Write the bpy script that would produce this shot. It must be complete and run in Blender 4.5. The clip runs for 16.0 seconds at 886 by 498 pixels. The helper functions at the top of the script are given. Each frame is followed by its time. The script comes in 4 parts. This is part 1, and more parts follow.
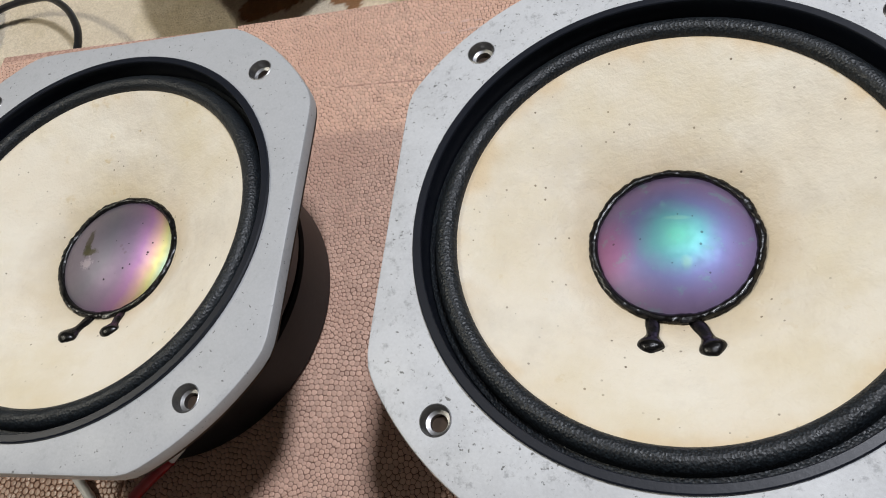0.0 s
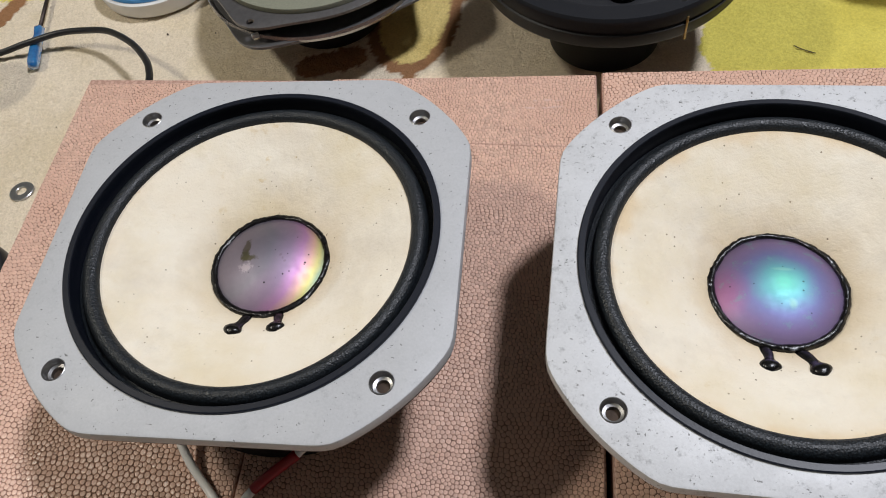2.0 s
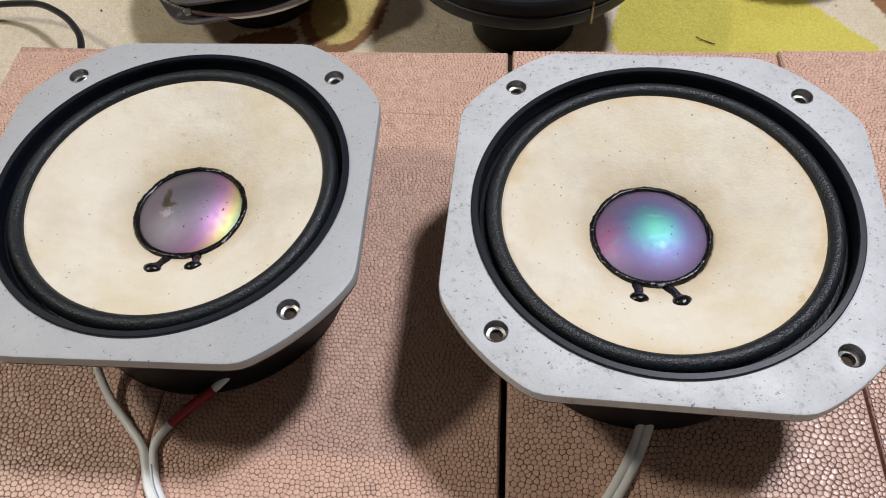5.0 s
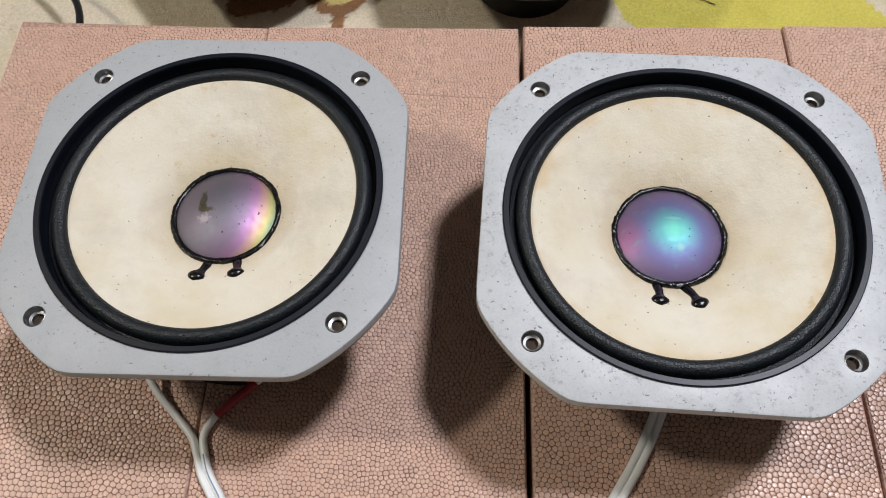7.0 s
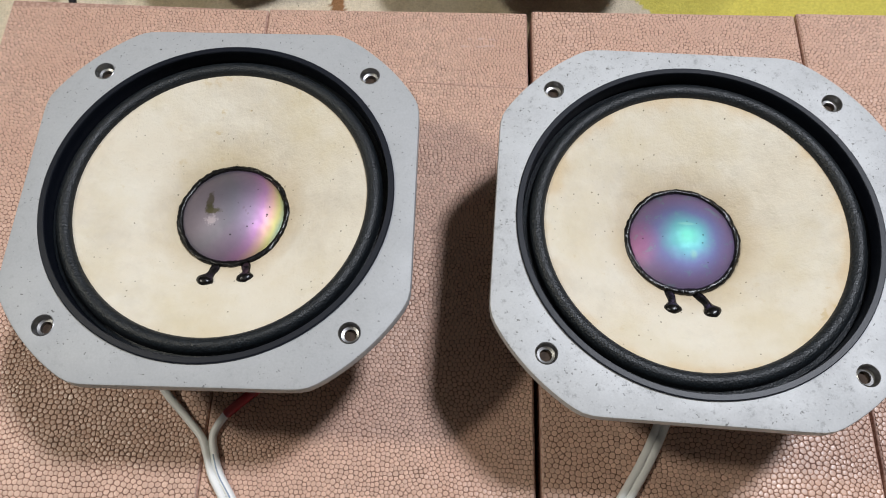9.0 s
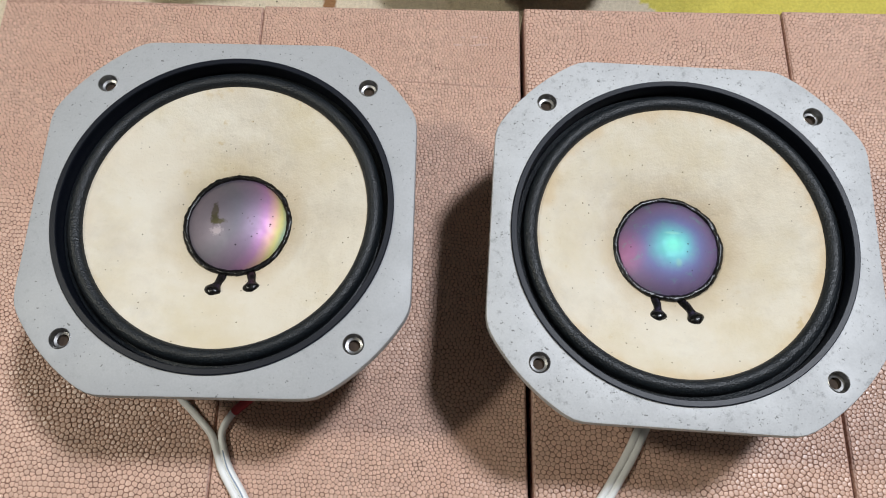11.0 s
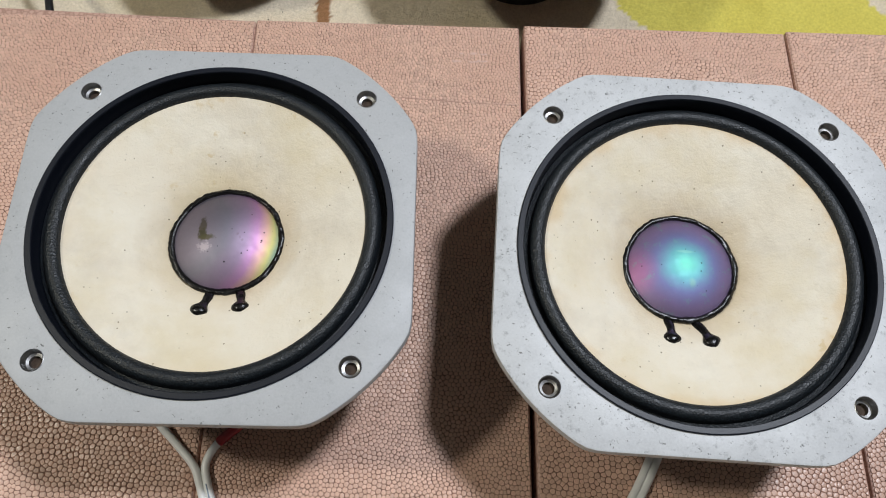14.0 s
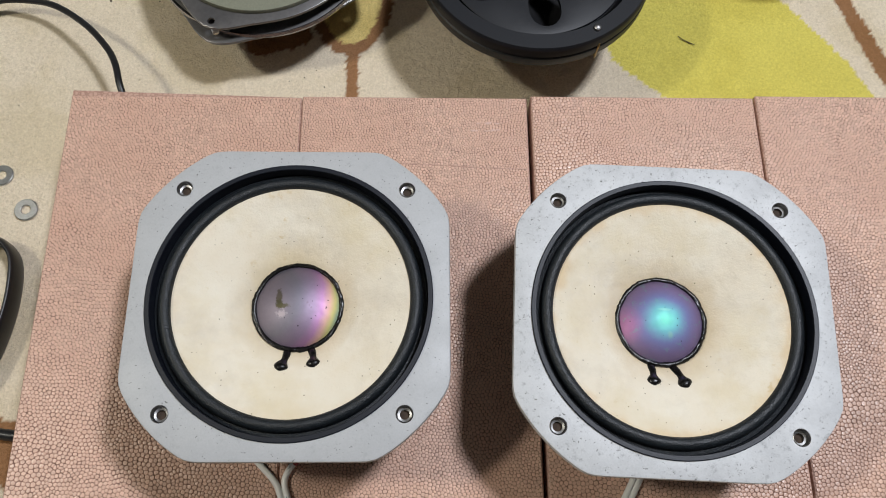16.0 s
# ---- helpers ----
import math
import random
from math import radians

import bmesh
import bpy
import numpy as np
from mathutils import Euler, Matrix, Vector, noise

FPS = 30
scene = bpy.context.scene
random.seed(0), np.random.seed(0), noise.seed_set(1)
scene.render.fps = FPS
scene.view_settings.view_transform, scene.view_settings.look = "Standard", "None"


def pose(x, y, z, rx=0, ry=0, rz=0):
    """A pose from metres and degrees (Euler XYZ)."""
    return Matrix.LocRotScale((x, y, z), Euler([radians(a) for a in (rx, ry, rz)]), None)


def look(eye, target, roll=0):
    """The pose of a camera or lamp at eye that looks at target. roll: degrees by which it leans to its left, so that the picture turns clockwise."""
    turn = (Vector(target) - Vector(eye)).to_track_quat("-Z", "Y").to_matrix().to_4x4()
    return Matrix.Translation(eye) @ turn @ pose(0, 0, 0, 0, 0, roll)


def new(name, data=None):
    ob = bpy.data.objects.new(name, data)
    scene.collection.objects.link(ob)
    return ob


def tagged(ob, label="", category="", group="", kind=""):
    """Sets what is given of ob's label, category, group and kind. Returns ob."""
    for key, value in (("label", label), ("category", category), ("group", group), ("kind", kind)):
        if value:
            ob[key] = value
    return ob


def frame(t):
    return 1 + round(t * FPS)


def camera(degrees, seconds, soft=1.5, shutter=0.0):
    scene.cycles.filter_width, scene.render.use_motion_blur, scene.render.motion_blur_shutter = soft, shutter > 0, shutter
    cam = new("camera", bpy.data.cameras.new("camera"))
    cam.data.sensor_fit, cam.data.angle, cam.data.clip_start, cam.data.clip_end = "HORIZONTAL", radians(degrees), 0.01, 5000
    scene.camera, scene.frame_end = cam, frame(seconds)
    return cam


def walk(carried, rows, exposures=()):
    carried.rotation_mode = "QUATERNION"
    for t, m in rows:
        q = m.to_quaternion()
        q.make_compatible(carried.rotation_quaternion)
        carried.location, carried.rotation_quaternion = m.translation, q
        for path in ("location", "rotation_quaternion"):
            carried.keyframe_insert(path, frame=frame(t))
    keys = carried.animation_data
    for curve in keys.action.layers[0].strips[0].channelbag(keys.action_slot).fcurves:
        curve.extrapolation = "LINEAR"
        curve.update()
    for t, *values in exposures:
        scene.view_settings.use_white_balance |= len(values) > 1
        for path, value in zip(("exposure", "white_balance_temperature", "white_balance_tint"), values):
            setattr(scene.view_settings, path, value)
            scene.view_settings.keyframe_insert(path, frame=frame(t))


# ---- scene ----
cam = camera(59.7, 16.0, soft=1.0)
PATH = [
    (0, (0.232, -0.135, 0.403), (-0.322, 0.744, -1.306), -31.6),
    (0.5, (0.218, -0.147, 0.418), (-0.308, 0.772, -1.279), -29.2),
    (1, (0.2, -0.16, 0.431), (-0.262, 0.808, -1.257), -24.6),
    (1.5, (0.173, -0.173, 0.449), (-0.184, 0.858, -1.227), -17.5),
    (2, (0.138, -0.191, 0.458), (-0.147, 0.896, -1.197), -11.4),
    (2.5, (0.137, -0.202, 0.466), (-0.091, 0.945, -1.157), -6.3),
    (3, (0.16, -0.221, 0.465), (-0.048, 0.973, -1.125), -3.8),
    (3.5, (0.171, -0.223, 0.458), (-0.025, 0.98, -1.127), -3.2),
    (4, (0.177, -0.228, 0.46), (-0.004, 0.957, -1.141), -3.6),
    (4.5, (0.173, -0.23, 0.46), (0.008, 0.916, -1.17), -4.5),
    (4.7, (0.169, -0.231, 0.462), (0.009, 0.899, -1.181), -4.8),
    (6.8, (0.131, -0.21, 0.503), (0.064, 0.74, -1.255), -2.8),
    (7, (0.132, -0.201, 0.509), (0.062, 0.707, -1.272), -3.0),
    (7.5, (0.131, -0.193, 0.516), (0.075, 0.682, -1.282), -2.1),
    (8, (0.127, -0.188, 0.514), (0.08, 0.66, -1.296), -1.4),
    (8.5, (0.123, -0.181, 0.514), (0.08, 0.642, -1.309), -1.3),
    (11, (0.113, -0.153, 0.545), (0.115, 0.523, -1.338), 1.3),
    (11.5, (0.116, -0.148, 0.543), (0.129, 0.514, -1.344), 2.4),
    (12, (0.123, -0.148, 0.533), (0.138, 0.512, -1.355), 2.7),
    (12.5, (0.129, -0.15, 0.519), (0.144, 0.518, -1.366), 2.7),
    (13, (0.133, -0.149, 0.519), (0.147, 0.532, -1.362), 2.6),
    (13.5, (0.127, -0.148, 0.524), (0.145, 0.566, -1.344), 2.8),
    (14, (0.104, -0.154, 0.521), (0.147, 0.609, -1.327), 4.4),
    (14.5, (0.069, -0.154, 0.505), (0.134, 0.606, -1.344), 5.9),
    (15, (0.052, -0.141, 0.54), (0.125, 0.593, -1.319), 6.4),
    (15.5, (0.061, -0.128, 0.585), (0.131, 0.566, -1.29), 6.0),
    (16, (0.082, -0.127, 0.636), (0.131, 0.525, -1.254), 4.3),
]
walk(cam, [(t, look(eye, target, roll)) for t, eye, target, roll in PATH], [(0, 0.0, 6500, 10), (1.5, 0.04, 6500, 11), (3, 0.10, 6530, 12), (4.5, 0.08, 6520, 12), (7, 0.0, 6480, 11), (11, 0.0, 6400, 8), (13, 0.0, 6350, 7.5), (16, 0.0, 6430, 9)])
LAMP_R, LAMP_L = 43.5, 22.5

# ---- world and lamps ----
world = bpy.data.worlds.new("room_air")
scene.world = world
world.use_nodes = True
world.node_tree.nodes["Background"].inputs[0].default_value = (0.9, 0.95, 1.0, 1)
world.node_tree.nodes["Background"].inputs[1].default_value = 0.012


def ceiling_bulb(name, place, aim, watts, size, colour):
    lamp = bpy.data.lights.new(name, "AREA")
    lamp.shape, lamp.size, lamp.energy, lamp.color = "DISK", size, watts, colour
    ob = new(name, lamp)
    ob.matrix_world = look(place, aim)
    return ob


ceiling_bulb("lamp_right", (0.90, 0.48, 2.25), (0.12, 0, 0.1), LAMP_R, 0.28, (0.95, 0.985, 1.08))
ceiling_bulb("lamp_left", (-1.50, 0.06, 2.25), (0.0, 0, 0.1), LAMP_L, 0.24, (1.03, 0.985, 0.85))


# ---- materials ----
class Mat:
    """A small builder for node materials in object space."""

    def __init__(self, name, rough=0.6, metal=0.0, spec=0.5):
        self.m = bpy.data.materials.new(name)
        self.m.use_nodes = True
        self.t = self.m.node_tree
        self.n = self.t.nodes
        self.b = self.n["Principled BSDF"]
        self.b.inputs["Roughness"].default_value = rough
        self.b.inputs["Metallic"].default_value = metal
        self.b.inputs["Specular IOR Level"].default_value = spec
        self.co = self.n.new("ShaderNodeTexCoord").outputs["Object"]

    def link(self, a, b):
        self.t.links.new(a, b)

    def noise(self, scale, detail=4, rough=0.55, co=None):
        q = self.n.new("ShaderNodeTexNoise")
        q.inputs["Scale"].default_value, q.inputs["Detail"].default_value, q.inputs["Roughness"].default_value = scale, detail, rough
        self.link(co or self.co, q.inputs["Vector"])
        return q.outputs["Fac"]

    def cells(self, scale, feature="F1", out="Distance", co=None):
        q = self.n.new("ShaderNodeTexVoronoi")
        q.feature = feature
        q.inputs["Scale"].default_value = scale
        self.link(co or self.co, q.inputs["Vector"])
        return q.outputs[out]

    def ramp(self, fac, *stops):
        q = self.n.new("ShaderNodeValToRGB")
        e = q.color_ramp.elements
        while len(e) < len(stops):
            e.new(0.5)
        for k, (p, c) in zip(e, stops):
            k.position = p
            k.color = (*c, 1) if hasattr(c, "__len__") else (c, c, c, 1)
        self.link(fac, q.inputs["Fac"])
        return q.outputs["Color"]

    def mix(self, fac, a, b, mode="MIX"):
        q = self.n.new("ShaderNodeMix")
        q.data_type, q.blend_type = "RGBA", mode
        for sock, v in ((q.inputs["Factor"], fac), (q.inputs["A"], a), (q.inputs["B"], b)):
            if hasattr(v, "is_linked"):
                self.link(v, sock)
            elif hasattr(v, "__len__"):
                sock.default_value = (*v, 1)
            else:
                sock.default_value = v
        return q.outputs["Result"]

    def math(self, op, a, b=0.0):
        q = self.n.new("ShaderNodeMath")
        q.operation = op
        for sock, v in zip(q.inputs, (a, b)):
            if hasattr(v, "is_linked"):
                self.link(v, sock)
            else:
                sock.default_value = v
        return q.outputs[0]

    def away(self, place, squash=(1, 1, 1)):
        """The distance from a place, in object space."""
        q = self.n.new("ShaderNodeVectorMath")
        q.operation = "SUBTRACT"
        self.link(self.co, q.inputs[0])
        q.inputs[1].default_value = place
        s = self.n.new("ShaderNodeVectorMath")
        s.operation = "MULTIPLY"
        self.link(q.outputs[0], s.inputs[0])
        s.inputs[1].default_value = squash
        d = self.n.new("ShaderNodeVectorMath")
        d.operation = "LENGTH"
        self.link(s.outputs[0], d.inputs[0])
        return d.outputs["Value"]

    def colour(self, c):
        if hasattr(c, "is_linked"):
            self.link(c, self.b.inputs["Base Color"])
        else:
            self.b.inputs["Base Color"].default_value = (*c, 1)
        return self

    def rough(self, c):
        self.link(c, self.b.inputs["Roughness"])
        return self

    def bump(self, h, strength=0.3, depth=0.001):
        q = self.n.new("ShaderNodeBump")
        q.inputs["Strength"].default_value, q.inputs["Distance"].default_value = strength, depth
        self.link(h, q.inputs["Height"])
        old = self.b.inputs["Normal"]
        if old.is_linked:
            self.link(old.links[0].from_socket, q.inputs["Normal"])
        self.link(q.outputs["Normal"], old)
        return self

    def per_object(self):
        return self.n.new("ShaderNodeObjectInfo").outputs["Random"]

    def per_island(self):
        return self.n.new("ShaderNodeNewGeometry").outputs["Random Per Island"]


def plain(name, c, rough=0.5, metal=0.0, grain=0.0, scale=400, dark=0.75, spec=0.5):
    k = Mat(name, rough, metal, spec)
    v = k.noise(scale, 5)
    k.colour(k.mix(k.ramp(v, (0.3, 0.0), (0.7, 1.0)), tuple(a * dark for a in c), c))
    if grain:
        k.bump(v, grain, 0.0006)
    return k.m


def foam_material(name, base, island):
    k = Mat(name, 0.36, spec=0.5)
    tone = k.per_object() if not island else k.per_island()
    c = k.mix(tone, tuple(a * 0.84 for a in base), tuple(min(1, a * 1.14) for a in base))
    c = k.mix(k.ramp(k.noise(14, 3), (0.35, 0.0), (0.7, 1.0)), c, tuple(a * b for a, b in zip(base, (0.97, 0.92, 0.90))))
    c = k.mix(k.ramp(k.noise(900, 3, 0.7), (0.34, 0.3), (0.5, 0.0)), c, tuple(a * 0.7 for a in base))
    # small pits without depth: the shade inside them is painted as dark dots
    pit = k.math("MULTIPLY", k.ramp(k.cells(210), (0.08, 0.8), (0.14, 0.0)), k.ramp(k.noise(60, 2), (0.50, 0.0), (0.62, 1.0)))
    k.colour(k.mix(pit, c, tuple(a * 0.2 for a in base)))
    k.rough(k.ramp(k.noise(130, 3), (0.3, 0.46), (0.7, 0.28)))
    k.bump(k.noise(1400, 2), 0.2, 0.0003)
    return k.m


PINK = (0.650, 0.427, 0.326)
FOAM_BEAD = foam_material("foam_bead", PINK, False)
FOAM_BEADS = foam_material("foam_beads", PINK, True)


def foam_body_material():
    k = Mat("foam_body", 0.5, spec=0.4)
    edge = k.cells(270, "DISTANCE_TO_EDGE")
    # shade in the joints between beads is put into the colour
    joint_shade = k.ramp(edge, (0.02, 0.0), (0.16, 1.0))
    c = k.mix(joint_shade, (0.36, 0.21, 0.16), (0.54, 0.35, 0.275))
    k.colour(c)
    k.bump(edge, 0.25, 0.0008)
    return k.m


FOAM_BODY = foam_body_material()
# foam bed under the beads, darkened to paint the shade in the gaps
JOINT_SHADE = plain("foam_joint_shade", (0.195, 0.108, 0.076), 0.8, 0, 0.2, 500)


def flange_material(name, c, mottle):
    k = Mat(name, 0.5, 0.0, 0.45)
    big = k.noise(38, 5, 0.65)
    col = k.mix(k.ramp(big, (0.42, 0.0), (0.75, 1.0)), c, tuple(a * mottle for a in c))
    fine = k.noise(900, 3, 0.7)
    col = k.mix(k.ramp(fine, (0.35, 0.0), (0.75, 0.35)), col, tuple(min(1, a * 1.25) for a in c))
    # pits and chips
    grime = k.ramp(k.noise(240, 4, 0.75), (0.57, 0.0), (0.70, 0.25 if mottle > 0.85 else 0.75))
    col = k.mix(grime, col, tuple(a * 0.55 for a in c))
    pit = k.ramp(k.noise(520, 3, 0.6), (0.638 if mottle < 0.9 else 0.670, 0.0), (0.70, 0.85))
    col = k.mix(pit, col, (0.09, 0.09, 0.085))
    k.colour(col)
    k.rough(k.ramp(big, (0.3, 0.42), (0.8, 0.62)))
    k.bump(fine, 0.25, 0.0002)
    return k.m


FLANGE_L = flange_material("aluminium_paint_smooth", (0.402, 0.408, 0.412), 0.90)
FLANGE_R = flange_material("aluminium_paint_worn", (0.525, 0.535, 0.545), 0.78)


def cone_material(name, seed_shift, tint, rim):
    k = Mat(name, 0.85, spec=0.2)
    mapping = k.n.new("ShaderNodeMapping")
    mapping.inputs["Location"].default_value = (seed_shift, seed_shift * 0.7, 0)
    k.link(k.co, mapping.inputs["Vector"])
    co = mapping.outputs["Vector"]
    shifted = k.n.new("ShaderNodeMapping")
    shifted.inputs["Location"].default_value = (seed_shift * 1.9, 2.3, 0.4)
    k.link(k.co, shifted.inputs["Vector"])
    far = shifted.outputs["Vector"]
    r = k.away((0, 0, 0.16), (1, 1, 0))
    cloud = k.noise(32, 4, 0.6, co)
    c = k.mix(k.ramp(cloud, (0.3, 0.0), (0.75, 1.0)), (0.755, 0.70, 0.585), (0.715, 0.635, 0.500))
    # yellowed paper round the glue and at the rim
    wob = k.math("ADD", r, k.math("MULTIPLY", k.math("SUBTRACT", k.noise(55, 3, 0.6, co), 0.5), 0.018))
    c = k.mix(k.ramp(wob, (0.029, tint), (0.043, 0.0)), c, (0.50, 0.35, 0.15))
    c = k.mix(k.ramp(k.math("ADD", wob, k.math("MULTIPLY", k.noise(16, 2, 0.5, co), 0.016)), (0.0765, 0.0), (0.084, rim)), c, (0.60, 0.40, 0.17))
    # specks, mostly single, in drifts
    fleck = k.math("MULTIPLY", k.ramp(k.cells(260, co=co), (0.085, 0.9), (0.13, 0.0)), k.ramp(k.noise(70, 2, 0.5, co), (0.52, 0.0), (0.60, 1.0)))
    c = k.mix(fleck, c, (0.13, 0.095, 0.06))
    smear = k.ramp(k.noise(22, 5, 0.7, co), (0.52, 0.0), (0.74, 0.36))
    c = k.mix(smear, c, (0.46, 0.40, 0.32))
    stain = k.ramp(k.noise(19, 5, 0.62, far), (0.48, 0.0), (0.70, 0.58))
    c = k.mix(stain, c, (0.65, 0.55, 0.355))
    drop = k.math("MULTIPLY", k.ramp(k.noise(120, 4, 0.6, far), (0.64, 0.0), (0.70, 0.5)), k.ramp(k.noise(14, 2, 0.5, co), (0.5, 0.0), (0.62, 1.0)))
    c = k.mix(drop, c, (0.56, 0.42, 0.20))
    k.colour(c)
    k.bump(k.noise(750, 4, 0.65, co), 0.5, 0.0005)
    k.bump(k.noise(160, 4, 0.65, co), 0.5, 0.0011)
    k.bump(k.noise(30, 2, 0.5, far), 0.45, 0.006)
    return k.m


CONE_L = cone_material("cone_paper_clean", 3.1, 0.42, 0.15)
CONE_R = cone_material("cone_paper_yellowed", 7.7, 0.5, 0.6)


def surround_material():
    """Black doped cloth: a fine weave that runs round the roll, a little shiny on its crest."""
    k = Mat("surround_cloth", 0.34, spec=0.42)
    g = k.noise(1500, 2, 0.7)
    weave = k.math("MULTIPLY", k.cells(1050), k.ramp(k.noise(60, 3), (0.3, 0.6), (0.7, 1.0)))
    k.colour(k.mix(k.ramp(g, (0.46, 0.0), (0.70, 1.0)), (0.0030, 0.0042, 0.0056), (0.019, 0.026, 0.032)))
    k.rough(k.ramp(k.noise(300, 2), (0.3, 0.56), (0.7, 0.40)))
    k.bump(weave, 0.5, 0.0005)
    k.bump(k.noise(300, 3, 0.6), 0.28, 0.0007)
    return k.m


SURROUND = surround_material()
GASKET = plain("gasket_rubber", (0.0055, 0.0076, 0.0140), 0.42, 0, 0.1, 700, 0.8, 0.34)
BLACK_METAL = plain("black_enamel", (0.009, 0.009, 0.010), 0.45, 0, 0.08, 300, 0.75, 0.25)
BLACK_PLASTIC = plain("black_plastic", (0.0080, 0.0090, 0.0118), 0.48, 0, 0.1, 500, 0.8, 0.32)
EDGE_GLUE = plain("brown_glue", (0.05, 0.03, 0.016), 0.25, 0, 0.5, 300, 0.4)
GLUE = plain("black_glue", (0.004, 0.0035, 0.0035), 0.26, 0, 0.6, 300, 0.7, 0.35)
STEEL = plain("bright_steel", (0.36, 0.355, 0.35), 0.40, 1.0, 0.1, 900, 0.85)
ZINC = plain("zinc_plate", (0.50, 0.51, 0.52), 0.36, 1.0, 0.15, 500, 0.8)
WHITE_PVC = plain("white_cable_sheath", (0.87, 0.865, 0.84), 0.35, 0, 0.03, 90, 0.93)
BLUE_LINE = plain("blue_grey_trace", (0.28, 0.36, 0.5), 0.4)
RED_PVC = plain("red_sleeve", (0.33, 0.008, 0.012), 0.3, 0, 0.05, 200)
BLACK_PVC = plain("black_cable_sheath", (0.012, 0.012, 0.013), 0.38, 0, 0.08, 300)


def cap_material(name, film, mark):
    """Satin metal under an interference film; its lamp reflections' colours are put in by place."""
    k = Mat(name, 0.62, 1.0)
    k.b.inputs["Coat Weight"].default_value = 0.02
    k.b.inputs["Coat Roughness"].default_value = 0.3
    c = film(k)
    ragged = k.math("MULTIPLY", k.math("SUBTRACT", k.noise(330, 4, 0.75), 0.5), 0.0060)
    if mark:
        # a dull crescent that hooks towards the middle, pale residue under it, a scratch
        for place, squash, reach, tint in (((-0.0112, 0.0052, 0.157), (1.9, 0.75, 0), 0.0036, (0.10, 0.085, 0.060)), ((-0.0108, 0.0005, 0.157), (1.3, 0.95, 0), 0.0027, (0.085, 0.078, 0.045)), ((-0.0086, -0.0010, 0.157), (0.75, 2.0, 0), 0.0027, (0.10, 0.092, 0.05))):
            d = k.math("ADD", k.away(place, squash), ragged)
            c = k.mix(k.ramp(k.math("MULTIPLY", d, 100), (reach * 100 - 0.05, 0.85), (reach * 100 + 0.09, 0.0)), c, tint)
        d = k.math("ADD", k.away((-0.0092, -0.0060, 0.157), (1, 1, 0)), k.math("MULTIPLY", k.math("SUBTRACT", k.noise(420, 3, 0.8), 0.5), 0.011))
        c = k.mix(k.ramp(k.math("MULTIPLY", d, 100), (0.14, 0.55), (0.34, 0.0)), c, (0.52, 0.46, 0.50))
        for x, y in ((0.0071, 0.0010), (0.0084, -0.0004), (0.0096, -0.0021)):
            d = k.math("ADD", k.away((x, y, 0.157), (1.1, 0.9, 0)), k.math("MULTIPLY", k.math("SUBTRACT", k.noise(900, 2), 0.5), 0.0022))
            c = k.mix(k.ramp(k.math("MULTIPLY", d, 1000), (0.35, 0.6), (0.8, 0.0)), c, (0.20, 0.15, 0.19))
        strength = 0.95
        spots = ((0.0188, -0.0012, 0.55), (0.0196, 0.0035, 0.42), (0.0186, -0.0022, 0.36), (0.0098, -0.0090, 0.45), (0.0125, -0.0072, 0.36), (0.0016, -0.0138, 0.5), (-0.0022, -0.0060, 0.3), (0.0124, 0.0132, 0.3), (0.0040, 0.0036, 0.28), (0.0102, 0.0022, 0.3), (-0.0070, -0.0088, 0.3))
    else:
        # patches where the film is thinner, a pale rubbed dash
        d = k.noise(150, 4, 0.7)
        c = k.mix(k.ramp(d, (0.57, 0.0), (0.68, 0.35)), c, (0.20, 0.42, 0.38))
        d = k.math("ADD", k.away((0.0012, 0.0064, 0.157), (0.45, 2.3, 0)), k.math("MULTIPLY", ragged, 0.25))
        c = k.mix(k.ramp(k.math("MULTIPLY", d, 100), (0.12, 0.4), (0.24, 0.0)), c, (0.26, 0.50, 0.40))
        d = k.math("ADD", k.away((0.0040, -0.0100, 0.157), (1.2, 0.9, 0)), k.math("MULTIPLY", ragged, 0.4))
        c = k.mix(k.ramp(k.math("MULTIPLY", d, 100), (0.10, 0.6), (0.26, 0.0)), c, (0.23, 0.40, 0.33))
        strength = 0.6
        spots = ((-0.0205, -0.0016, 0.45), (-0.0112, -0.0012, 0.36), (0.0090, 0.0008, 0.55), (0.0086, -0.0036, 0.5), (0.0012, 0.0078, 0.3), (0.0060, 0.0070, 0.3), (0.0114, -0.0132, 0.4), (-0.0006, -0.0104, 0.3))
    for x, y, size in spots:
        c = k.mix(k.ramp(k.math("MULTIPLY", k.away((x, y, 0.157), (1, 1, 0)), 1000), (size * 0.6, strength), (size * 1.1, 0.0)), c, (0.02, 0.019, 0.02))
    speck = k.math("MULTIPLY", k.ramp(k.cells(420), (0.05, 0.5), (0.08, 0.0)), k.ramp(k.noise(120, 2), (0.58, 0.0), (0.64, 1.0)))
    k.colour(k.mix(speck, c, (0.05, 0.045, 0.05)))
    k.rough(k.ramp(k.noise(300, 3), (0.3, 0.54), (0.8, 0.64)))
    k.bump(k.noise(900, 3), 0.06, 0.0002)
    return k.m


